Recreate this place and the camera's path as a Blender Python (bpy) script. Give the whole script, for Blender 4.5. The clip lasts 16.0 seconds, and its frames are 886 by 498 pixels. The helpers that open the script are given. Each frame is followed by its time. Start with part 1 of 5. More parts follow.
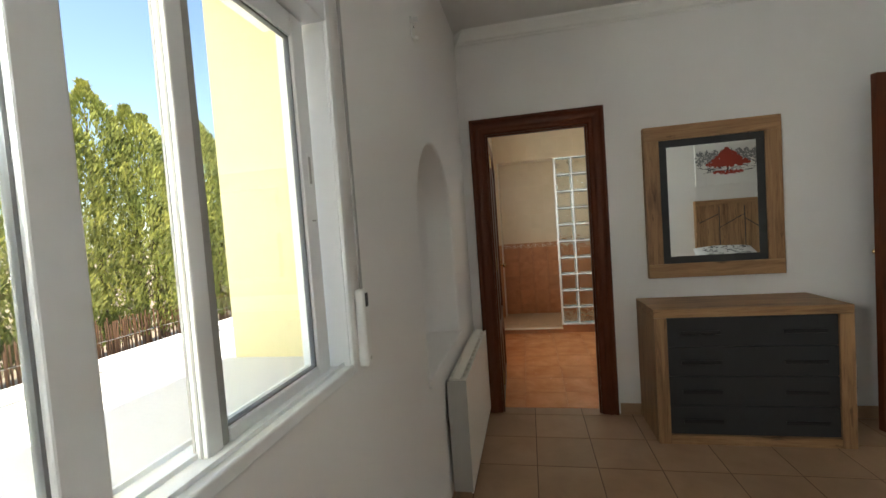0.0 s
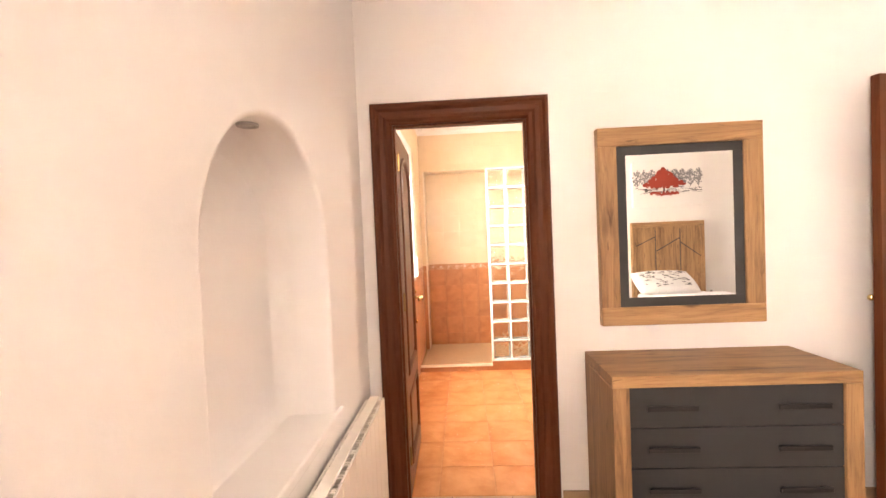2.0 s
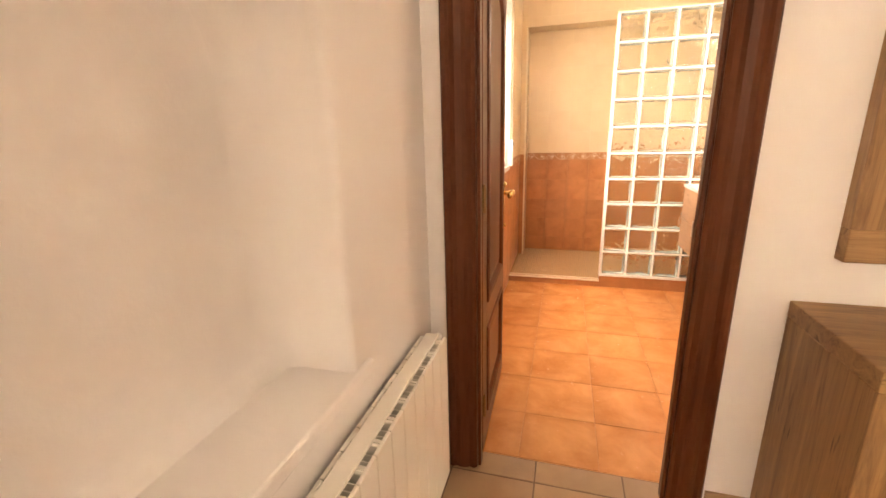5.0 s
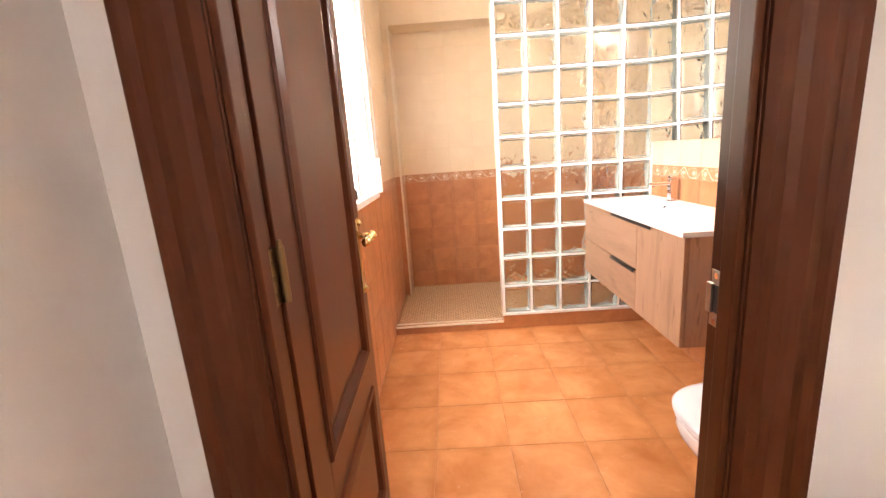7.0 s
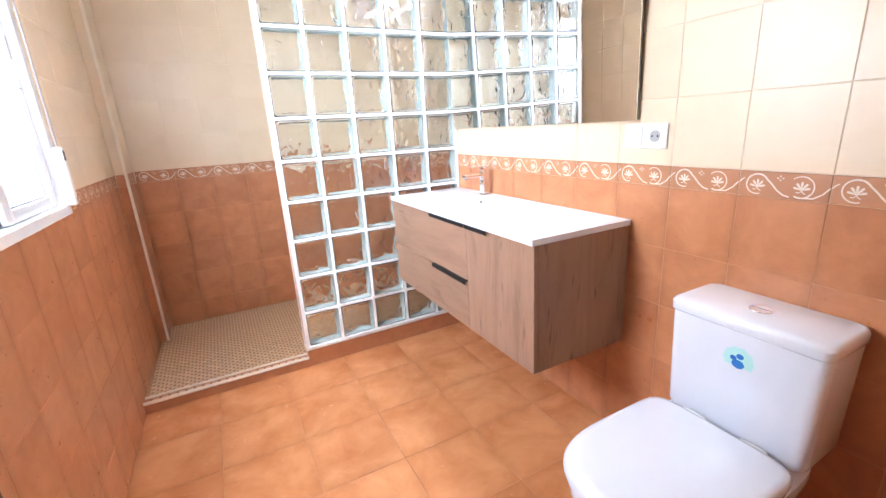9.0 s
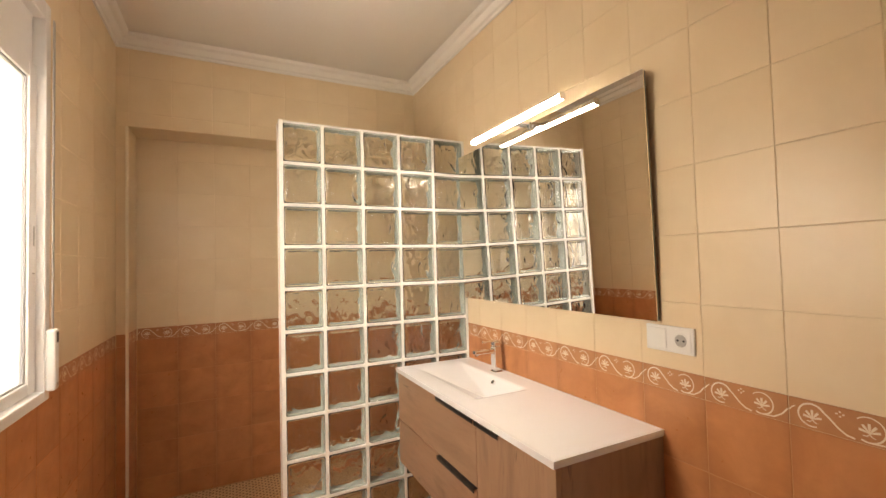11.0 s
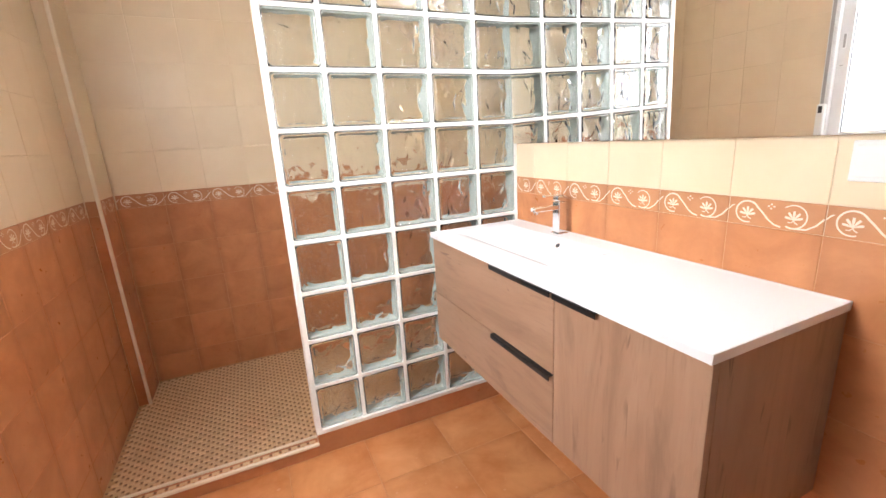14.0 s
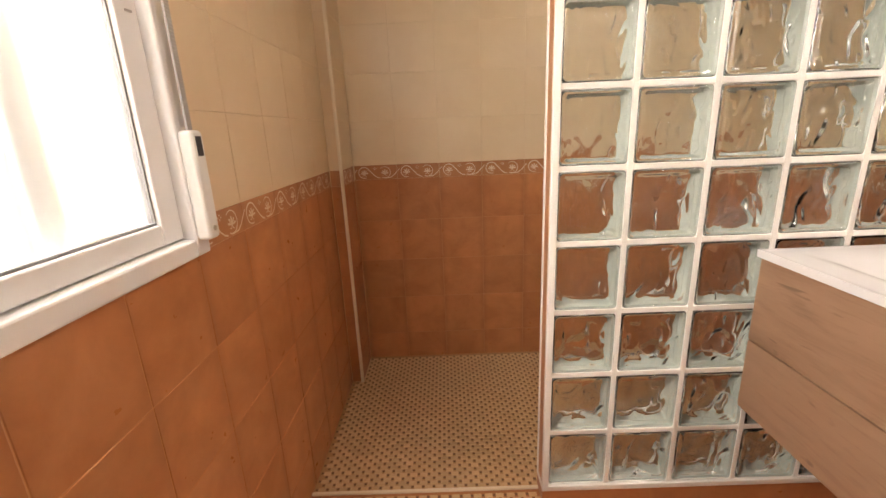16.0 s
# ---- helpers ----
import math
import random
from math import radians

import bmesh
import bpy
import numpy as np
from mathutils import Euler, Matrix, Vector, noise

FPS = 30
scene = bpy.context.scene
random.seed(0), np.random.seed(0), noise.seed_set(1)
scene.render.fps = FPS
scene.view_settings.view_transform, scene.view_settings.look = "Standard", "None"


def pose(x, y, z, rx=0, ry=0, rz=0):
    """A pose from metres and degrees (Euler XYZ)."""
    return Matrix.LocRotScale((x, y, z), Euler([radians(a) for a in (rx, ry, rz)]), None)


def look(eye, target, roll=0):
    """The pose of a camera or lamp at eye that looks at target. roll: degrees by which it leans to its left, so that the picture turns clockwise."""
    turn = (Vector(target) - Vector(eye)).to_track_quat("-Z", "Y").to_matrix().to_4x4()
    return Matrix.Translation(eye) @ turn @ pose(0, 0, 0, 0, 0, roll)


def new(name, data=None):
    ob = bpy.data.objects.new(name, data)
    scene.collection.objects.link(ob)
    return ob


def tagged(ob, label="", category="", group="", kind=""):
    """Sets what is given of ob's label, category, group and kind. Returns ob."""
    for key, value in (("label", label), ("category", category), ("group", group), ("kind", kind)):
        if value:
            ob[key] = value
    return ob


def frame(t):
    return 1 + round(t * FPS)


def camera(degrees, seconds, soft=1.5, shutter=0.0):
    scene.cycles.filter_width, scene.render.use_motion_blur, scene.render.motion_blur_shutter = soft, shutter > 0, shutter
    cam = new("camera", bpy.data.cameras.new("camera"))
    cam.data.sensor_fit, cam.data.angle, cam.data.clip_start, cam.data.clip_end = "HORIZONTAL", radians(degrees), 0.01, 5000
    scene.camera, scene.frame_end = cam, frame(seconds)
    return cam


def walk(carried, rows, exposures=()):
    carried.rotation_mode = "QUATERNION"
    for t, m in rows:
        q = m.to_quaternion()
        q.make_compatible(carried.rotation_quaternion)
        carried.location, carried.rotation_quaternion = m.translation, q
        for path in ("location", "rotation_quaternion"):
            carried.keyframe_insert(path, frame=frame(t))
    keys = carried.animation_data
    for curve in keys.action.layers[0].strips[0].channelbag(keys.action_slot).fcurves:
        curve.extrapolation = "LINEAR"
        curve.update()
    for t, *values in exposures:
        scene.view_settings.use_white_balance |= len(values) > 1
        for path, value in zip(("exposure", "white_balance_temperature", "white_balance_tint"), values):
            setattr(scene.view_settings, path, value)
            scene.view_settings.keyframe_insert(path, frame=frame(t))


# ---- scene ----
cam = camera(92.6, 16.0)
PATH = [
    (0, (-0.067, -0.019, 1.356), (-0.465, 1.939, 1.264), -4.1),
    (0.5, (-0.042, 0.225, 1.424), (-0.331, 2.204, 1.417), -4.2),
    (1, (-0.065, 0.44, 1.47), (-0.239, 2.426, 1.632), -3.1),
    (1.5, (-0.064, 0.643, 1.433), (-0.186, 2.638, 1.513), -3.9),
    (2, (0.022, 0.833, 1.411), (-0.076, 2.83, 1.357), -2.4),
    (2.5, (0.011, 1.0, 1.351), (-0.177, 2.976, 1.107), -1.2),
    (3, (-0.015, 1.159, 1.35), (-0.449, 3.083, 1.017), -0.0),
    (3.5, (-0.036, 1.287, 1.429), (-0.597, 3.198, 1.241), -3.6),
    (4, (-0.037, 1.387, 1.398), (-0.662, 3.259, 1.076), -3.3),
    (4.2, (-0.024, 1.44, 1.383), (-0.683, 3.257, 0.869), -1.9),
    (6.3, (-0.063, 2.047, 1.208), (-0.271, 3.972, 0.705), -3.7),
    (6.5, (-0.063, 2.158, 1.212), (-0.199, 4.097, 0.743), -3.3),
    (7, (-0.037, 2.449, 1.237), (-0.089, 4.4, 0.797), -4.1),
    (7.5, (-0.037, 2.675, 1.231), (0.172, 4.612, 0.78), -4.3),
    (8, (-0.052, 2.877, 1.232), (0.544, 4.719, 0.732), -4.4),
    (8.5, (-0.024, 2.98, 1.209), (0.821, 4.689, 0.607), -2.7),
    (9, (0.015, 3.047, 1.231), (0.891, 4.757, 0.677), -3.3),
    (9.5, (0.05, 3.079, 1.334), (0.966, 4.832, 1.041), -3.7),
    (10, (0.076, 3.112, 1.401), (1.015, 4.878, 1.386), -2.4),
    (12.3, (0.078, 3.273, 1.417), (0.955, 5.069, 1.501), -1.4),
    (12.5, (0.089, 3.333, 1.398), (0.992, 5.116, 1.346), -1.6),
    (13, (0.1, 3.482, 1.344), (1.041, 5.217, 1.018), -2.6),
    (13.5, (0.117, 3.577, 1.294), (1.061, 5.285, 0.856), -2.8),
    (14, (0.176, 3.642, 1.252), (0.964, 5.41, 0.751), -3.3),
    (14.5, (0.204, 3.698, 1.219), (0.728, 5.548, 0.669), -2.4),
    (15, (0.165, 3.781, 1.201), (0.379, 5.69, 0.643), -2.8),
    (15.5, (0.067, 3.966, 1.207), (0.093, 5.891, 0.663), -2.1),
    (16, (0.004, 4.153, 1.218), (-0.017, 6.079, 0.681), -2.4),
]
EXPOSURES = [
    (0.0, 1.6, 6800, 4), (0.5, 2.1, 7000, 10), (1.0, 2.6, 7000, 13), (1.5, 3.35, 7600, 20), (2.0, 3.8, 8900, 28), (2.5, 3.8, 9800, 31), (3.0, 3.72, 10200, 27),
    (3.5, 3.5, 10800, 25), (4.2, 3.4, 11500, 26), (6.5, 3.35, 9700, 27), (7.0, 3.35, 8000, 25), (8.0, 3.58, 6200, 23), (8.5, 3.32, 5900, 18), (9.0, 3.2, 5700, 14),
    (9.5, 2.45, 6800, 10), (10.0, 2.15, 8000, 12), (12.5, 2.02, 10700, 27), (13.0, 2.75, 8400, 23), (13.5, 2.85, 7300, 21), (14.0, 2.8, 6800, 16), (14.5, 2.65, 6100, 11), (15.0, 2.5, 7000, 14),
    (15.5, 2.05, 7900, 17), (16.0, 2.2, 8700, 21),
]
walk(cam, [(t, look(eye, target, roll)) for t, eye, target, roll in PATH], EXPOSURES)

# ---- light ----
world = bpy.data.worlds.new("world")
scene.world = world
world.use_nodes = True
wnodes = world.node_tree.nodes
sky = wnodes.new("ShaderNodeTexSky")
sky.sky_type = "NISHITA"
sky.sun_disc = False
sky.sun_elevation = radians(60)
sky.sun_rotation = radians(186)
world.node_tree.links.new(sky.outputs[0], wnodes["Background"].inputs[0])
wnodes["Background"].inputs[1].default_value = 0.125
sun = new("sun", bpy.data.lights.new("sun", "SUN"))
sun.data.energy = 4.8
sun.data.angle = radians(0.5)
sun.data.color = (1.0, 0.95, 0.87)
sun.matrix_world = look((-0.07, -0.68, 1.20), (0, 0, 0))


def window_light(eye, target, width, height, watts):
    """Sky light that comes in through a window, standing outside its panes."""
    lamp = new("window_sky_light", bpy.data.lights.new("window_sky_light", "AREA"))
    lamp.data.shape, lamp.data.size, lamp.data.size_y = "RECTANGLE", width, height
    lamp.data.energy, lamp.data.color = watts, (0.92, 0.97, 1.0)
    lamp.matrix_world = look(eye, target)


window_light((-0.70, 4.42, 1.62), (-0.05, 5.00, 1.06), 0.66, 0.86, 5.4)
window_light((-0.64, -0.05, 1.45), (0.4, -0.38, 1.80), 0.46, 0.70, 11.5)


# ---- materials ----
def material(name, base, rough=0.5, metal=0.0, **inputs):
    m = bpy.data.materials.new(name)
    m.use_nodes = True
    b = m.node_tree.nodes["Principled BSDF"]
    b.inputs["Base Color"].default_value = (*base, 1)
    b.inputs["Roughness"].default_value = rough
    b.inputs["Metallic"].default_value = metal
    for key, value in inputs.items():
        b.inputs[key.replace("_", " ")].default_value = value
    return m


def node(m, kind, **values):
    n = m.node_tree.nodes.new(kind)
    for key, value in values.items():
        n.inputs[key.replace("_", " ")].default_value = value
    return n


def link(m, a, b):
    m.node_tree.links.new(a, b)


def coords(m, space="Object", scale=(1, 1, 1), shift=False):
    """Coordinates of a space, scaled; shift moves them at random from object to object."""
    c = node(m, "ShaderNodeTexCoord")
    mp = node(m, "ShaderNodeMapping")
    mp.inputs["Scale"].default_value = scale
    out = node(m, "ShaderNodeNewGeometry").outputs["Position"] if space == "World" else c.outputs[space]
    link(m, out, mp.inputs["Vector"])
    if shift:
        info = node(m, "ShaderNodeObjectInfo")
        mul = m.node_tree.nodes.new("ShaderNodeVectorMath")
        mul.operation = "SCALE"
        mul.inputs[0].default_value = (37.0, 53.0, 71.0)
        link(m, info.outputs["Random"], mul.inputs["Scale"])
        link(m, mul.outputs[0], mp.inputs["Location"])
    return mp.outputs[0]


def noise_tex(m, vec, scale, detail=4.0, rough=0.55, distort=0.0):
    n = node(m, "ShaderNodeTexNoise", Scale=scale, Detail=detail, Roughness=rough, Distortion=distort)
    link(m, vec, n.inputs["Vector"])
    return n.outputs["Fac"]


def ramp(m, fac, stops):
    r = node(m, "ShaderNodeValToRGB")
    e = r.color_ramp.elements
    e[0].position, e[0].color = stops[0][0], (*stops[0][1], 1)
    e[1].position, e[1].color = stops[-1][0], (*stops[-1][1], 1)
    for p, c in stops[1:-1]:
        e.new(p).color = (*c, 1)
    link(m, fac, r.inputs[0])
    return r.outputs[0]


def mix(m, a, b, fac, blend="MIX"):
    n = node(m, "ShaderNodeMix")
    n.data_type, n.blend_type = "RGBA", blend
    for sock, v in ((n.inputs[6], a), (n.inputs[7], b), (n.inputs[0], fac)):
        if isinstance(v, tuple):
            sock.default_value = (*v, 1)
        elif isinstance(v, (int, float)):
            sock.default_value = v
        else:
            link(m, v, sock)
    return n.outputs[2]


def bump(m, height, strength=0.2, distance=0.002, before=None):
    n = node(m, "ShaderNodeBump", Strength=strength, Distance=distance)
    link(m, height, n.inputs["Height"])
    if before is not None:
        link(m, before, n.inputs["Normal"])
    link(m, n.outputs[0], m.node_tree.nodes["Principled BSDF"].inputs["Normal"])
    return n.outputs[0]


def colour(m, out):
    link(m, out, m.node_tree.nodes["Principled BSDF"].inputs["Base Color"])


def roughness(m, fac, low, high):
    n = node(m, "ShaderNodeMapRange")
    n.inputs["To Min"].default_value, n.inputs["To Max"].default_value = low, high
    link(m, fac, n.inputs["Value"])
    link(m, n.outputs[0], m.node_tree.nodes["Principled BSDF"].inputs["Roughness"])


def plaster(name, base, grain=0.12):
    m = material(name, base, 0.75)
    v = coords(m, "World")
    big = noise_tex(m, v, 1.3, 5)
    fine = noise_tex(m, v, 90, 4)
    darker = tuple(c * 0.93 for c in base)
    colour(m, mix(m, base, darker, big))
    mid = noise_tex(m, v, 9, 5)
    bump(m, fine, grain, 0.002, bump(m, mid, 0.18, 0.01))
    return m


def tile_material(name, light, dark, rough, edge=0.0, half=0.1, cloud=9.0, spread=0.12, relief=0.10, axes=("X", "Y")):
    """Glazed tile with a cloudy body; edge: how far its rim is stained darker."""
    m = material(name, light, rough)
    v = coords(m, "Object", shift=True)
    c = noise_tex(m, v, cloud, 5, 0.6, 0.4)
    body = ramp(m, c, [(0.3, dark), (0.68, light)])
    if edge:
        sep = node(m, "ShaderNodeSeparateXYZ")
        link(m, node(m, "ShaderNodeTexCoord").outputs["Object"], sep.inputs[0])
        rim = None
        for axis in axes:
            a = node(m, "ShaderNodeMath"); a.operation = "ABSOLUTE"
            link(m, sep.outputs[axis], a.inputs[0])
            r = node(m, "ShaderNodeMapRange")
            r.interpolation_type = "SMOOTHSTEP"
            r.inputs["From Min"].default_value, r.inputs["From Max"].default_value = half * 0.72, half * 1.02
            link(m, a.outputs[0], r.inputs["Value"])
            if rim is None:
                rim = r.outputs[0]
            else:
                mx = node(m, "ShaderNodeMath"); mx.operation = "MAXIMUM"
                link(m, rim, mx.inputs[0]); link(m, r.outputs[0], mx.inputs[1])
                rim = mx.outputs[0]
        wob = node(m, "ShaderNodeMath"); wob.operation = "MULTIPLY"
        link(m, rim, wob.inputs[0]); link(m, noise_tex(m, v, 14, 3), wob.inputs[1])
        sc = node(m, "ShaderNodeMath"); sc.operation = "MULTIPLY"; sc.inputs[1].default_value = edge
        link(m, wob.outputs[0], sc.inputs[0])
        body = mix(m, body, tuple(x * 0.45 for x in dark), sc.outputs[0])
    info = node(m, "ShaderNodeObjectInfo")
    tone = ramp(m, info.outputs["Random"], [(0.0, (1 - spread,) * 3), (1.0, (1.0, 1.0, 1.0))])
    colour(m, mix(m, body, tone, 1.0, "MULTIPLY"))
    roughness(m, noise_tex(m, v, 30, 3), rough * 0.75, rough * 1.3)
    bump(m, noise_tex(m, v, 12, 4), relief, 0.003)
    return m


def wood(name, light, mid, dark, rough, axis="Z", knots=True, stretch=14.0, fine=1.0, shift=True):
    """Wood with grain along one axis of the object."""
    m = material(name, mid, rough)
    s = {"X": (1, stretch, stretch), "Y": (stretch, 1, stretch), "Z": (stretch, stretch, 1)}[axis]
    v = coords(m, "Object", s, shift=shift)
    g = noise_tex(m, v, 1.6 * fine, 6, 0.62, 0.9)
    base = ramp(m, g, [(0.28, dark), (0.47, mid), (0.72, light)])
    pores = noise_tex(m, coords(m, "Object", tuple(k * 5 if k > 1 else 3 for k in s), shift=shift), 3.0 * fine, 3)
    base = mix(m, base, dark, ramp(m, pores, [(0.56, (0, 0, 0)), (0.72, (0.45, 0.45, 0.45))]))
    if knots:
        vk = node(m, "ShaderNodeTexVoronoi", Scale=2.6)
        sk = {"X": (0.6, 1.6, 1.6), "Y": (1.6, 0.6, 1.6), "Z": (1.6, 1.6, 0.6)}[axis]
        link(m, coords(m, "Object", sk, shift=shift), vk.inputs["Vector"])
        k = ramp(m, vk.outputs["Distance"], [(0.02, (0.85, 0.85, 0.85)), (0.085, (0, 0, 0))])
        base = mix(m, base, tuple(c * 0.35 for c in dark), k)
        smudge = noise_tex(m, coords(m, "Object", tuple(5.5 if c > 1 else 1.2 for c in s), shift=shift), 2.4, 4, 0.6, 0.6)
        base = mix(m, base, tuple(c * 0.75 for c in dark), ramp(m, smudge, [(0.58, (0, 0, 0)), (0.76, (0.75, 0.75, 0.75))]))
        dash = noise_tex(m, coords(m, "Object", tuple(16.0 if c > 1 else 2.6 for c in s), shift=shift), 2.2, 2, 0.5, 0.8)
        base = mix(m, base, tuple(c * 0.55 for c in dark), ramp(m, dash, [(0.66, (0, 0, 0)), (0.74, (0.7, 0.7, 0.7))]))
    colour(m, base)
    roughness(m, g, rough * 0.8, rough * 1.2)
    bump(m, pores, 0.15, 0.001)
    return m


M = {}
M["wall"] = plaster("white_wall_paint", (0.84, 0.815, 0.80))
M["ceiling"] = plaster("ceiling_paint", (0.78, 0.76, 0.73), 0.05)
M["cornice"] = material("white_plaster_cornice", (0.82, 0.80, 0.77), 0.6)
bump(M["cornice"], noise_tex(M["cornice"], coords(M["cornice"], "World"), 60), 0.08, 0.002)
M["grout"] = plaster("beige_grout", (0.80, 0.66, 0.475))
M["terra_grout"] = plaster("terracotta_grout", (0.57, 0.275, 0.13))
M["bath_grout"] = plaster("orange_floor_grout", (0.56, 0.25, 0.105))
M["floor_grout"] = plaster("brown_floor_grout", (0.17, 0.10, 0.06))
M["terra"] = tile_material("terracotta_wall_tile", (0.63, 0.27, 0.12), (0.47, 0.18, 0.07), 0.30, 0.40, 0.1, 7.0, 0.12, 0.10, ("X",))
M["cream"] = tile_material("cream_wall_tile", (0.80, 0.65, 0.46), (0.76, 0.605, 0.415), 0.33, 0.0, 0.1, 5.0, 0.03)
M["border"] = tile_material("border_tile", (0.58, 0.27, 0.125), (0.48, 0.205, 0.09), 0.35, 0.25, 0.1)
M["scroll"] = material("cream_relief_glaze", (0.80, 0.69, 0.57), 0.35)
M["bath_floor"] = tile_material("orange_floor_tile", (0.73, 0.33, 0.135), (0.52, 0.19, 0.065), 0.24, 0.30, 0.158, 4.5, 0.08)
M["bed_floor"] = tile_material("beige_floor_tile", (0.42, 0.265, 0.16), (0.33, 0.20, 0.115), 0.32, 0.0, 0.162, 4.0, 0.14, 0.02)
M["door"] = wood("mahogany_stain", (0.130, 0.036, 0.0135), (0.108, 0.029, 0.0105), (0.072, 0.019, 0.007), 0.34, "Z", False, 9.0)
M["door"].node_tree.nodes["Principled BSDF"].inputs["Specular IOR Level"].default_value = 0.22
M["door_x"] = wood("mahogany_stain_across", (0.130, 0.036, 0.0135), (0.108, 0.029, 0.0105), (0.072, 0.019, 0.007), 0.34, "X", False, 9.0)
M["door_x"].node_tree.nodes["Principled BSDF"].inputs["Specular IOR Level"].default_value = 0.22
M["oak_x"] = wood("rustic_oak_across", (0.48, 0.28, 0.135), (0.33, 0.18, 0.083), (0.14, 0.068, 0.03), 0.5, "X")
M["oak_y"] = wood("rustic_oak_deep", (0.48, 0.28, 0.135), (0.33, 0.18, 0.083), (0.14, 0.068, 0.03), 0.5, "Y")
M["oak_z"] = wood("rustic_oak_upright", (0.48, 0.28, 0.135), (0.33, 0.18, 0.083), (0.14, 0.068, 0.03), 0.5, "Z")
M["van_y"] = wood("pale_oak_across", (0.37, 0.225, 0.145), (0.32, 0.188, 0.117), (0.245, 0.14, 0.085), 0.45, "Y", True, 7.0)
M["van_z"] = wood("pale_oak_upright", (0.37, 0.225, 0.145), (0.32, 0.188, 0.117), (0.245, 0.14, 0.085), 0.45, "Z", True, 7.0)
M["grey"] = material("anthracite_lacquer", (0.029, 0.030, 0.032), 0.55)
bump(M["grey"], noise_tex(M["grey"], coords(M["grey"]), 200), 0.05, 0.001)
M["black"] = material("black_metal", (0.012, 0.012, 0.013), 0.38)
M["white_metal"] = material("white_lacquered_aluminium", (0.80, 0.80, 0.80), 0.32)
bump(M["white_metal"], noise_tex(M["white_metal"], coords(M["white_metal"]), 40), 0.02, 0.001)
M["plastic"] = material("white_plastic", (0.80, 0.80, 0.78), 0.35)
M["dark_plastic"] = material("dark_grey_plastic", (0.03, 0.03, 0.035), 0.5)
M["rubber"] = material("grey_rubber", (0.22, 0.22, 0.23), 0.6)
M["ceramic"] = material("white_sanitary_ceramic", (0.71, 0.72, 0.76), 0.08, Coat_Weight=0.4)
M["solid_white"] = material("white_washbasin_resin", (0.75, 0.755, 0.775), 0.16)
M["chrome"] = material("chrome", (0.82, 0.83, 0.85), 0.08, 1.0)
M["brass"] = material("polished_brass", (0.74, 0.56, 0.28), 0.24, 1.0)
M["old_brass"] = material("darkened_brass", (0.30, 0.20, 0.10), 0.4, 1.0)
M["steel"] = material("worn_steel", (0.55, 0.53, 0.50), 0.35, 1.0)
M["mirror"] = material("mirror_silver", (0.92, 0.94, 0.93), 0.004, 1.0)
M["mirror_edge"] = material("mirror_edge", (0.10, 0.13, 0.12), 0.3)
M["pane"] = material("window_glass", (0.96, 0.99, 0.98), 0.0, Transmission_Weight=1.0, IOR=1.45)
M["frost"] = material("satin_window_glass", (0.95, 0.98, 0.99), 0.35, Transmission_Weight=1.0, IOR=1.2)
def block_glass(name, scale, strength, distance, swirl):
    """Pressed glass, the more wavy the greater strength and distance."""
    g = material(name, (0.97, 0.99, 0.98), 0.01, Transmission_Weight=1.0, IOR=1.45)
    v = coords(g, "Object", (1.0, 1.0, 0.75), shift=True)
    bump(g, noise_tex(g, v, scale, 0.6, 0.4, swirl), strength, distance)
    return g


M["block_face"] = material("clear_block_glass", (0.97, 0.99, 0.98), 0.015, Transmission_Weight=1.0, IOR=1.45)
M["block_wave"] = block_glass("wavy_block_glass", 19.0, 0.85, 0.020, 0.9)
M["block_edge"] = material("pale_green_glass_edge", (0.53, 0.60, 0.565), 0.24, Transmission_Weight=0.50, IOR=1.3)
bump(M["block_edge"], noise_tex(M["block_edge"], coords(M["block_edge"], shift=True), 40), 0.7, 0.006)
M["mortar"] = material("white_block_mortar", (0.75, 0.74, 0.71), 0.55)
bump(M["mortar"], noise_tex(M["mortar"], coords(M["mortar"], "World"), 120), 0.15, 0.002)
M["strip"] = material("ivory_corner_trim", (0.83, 0.74, 0.60), 0.35)
M["stone"] = tile_material("beige_mosaic_stone", (0.74, 0.52, 0.31), (0.62, 0.40, 0.22), 0.35, 0.0, 0.02, 30.0, 0.2)
M["dot"] = material("brown_mosaic_dot", (0.17, 0.085, 0.04), 0.4)
M["mosaic_grout"] = plaster("mosaic_grout", (0.50, 0.30, 0.15))
e = M["led"] = material("led_diffuser", (1, 1, 1), 0.4)
e.node_tree.nodes["Principled BSDF"].inputs["Emission Color"].default_value = (0.93, 0.95, 1.0, 1)
e.node_tree.nodes["Principled BSDF"].inputs["Emission Strength"].default_value = 26.0
M["radiator"] = material("cream_radiator_enamel", (0.80, 0.77, 0.70), 0.35)
M["rad_dark"] = material("radiator_side_metal", (0.42, 0.41, 0.39), 0.45, 0.3)
M["strap"] = material("grey_shutter_strap", (0.42, 0.41, 0.40), 0.8)
M["yellow"] = plaster("pale_yellow_render", (0.84, 0.73, 0.42))
M["terrace"] = plaster("pale_terrace_paving", (0.72, 0.68, 0.63))
M["kerb"] = plaster("white_kerb", (0.72, 0.70, 0.68))
M["ground"] = plaster("dry_earth", (0.28, 0.21, 0.14))
M["reed"] = wood("reed_fence", (0.30, 0.17, 0.09), (0.20, 0.10, 0.05), (0.10, 0.05, 0.025), 0.8, "Z", False, 30.0)
lf = M["leaf"] = material("cypress_leaf", (0.10, 0.16, 0.035), 0.6)
lv = coords(lf, "World")
li = node(lf, "ShaderNodeNewGeometry")
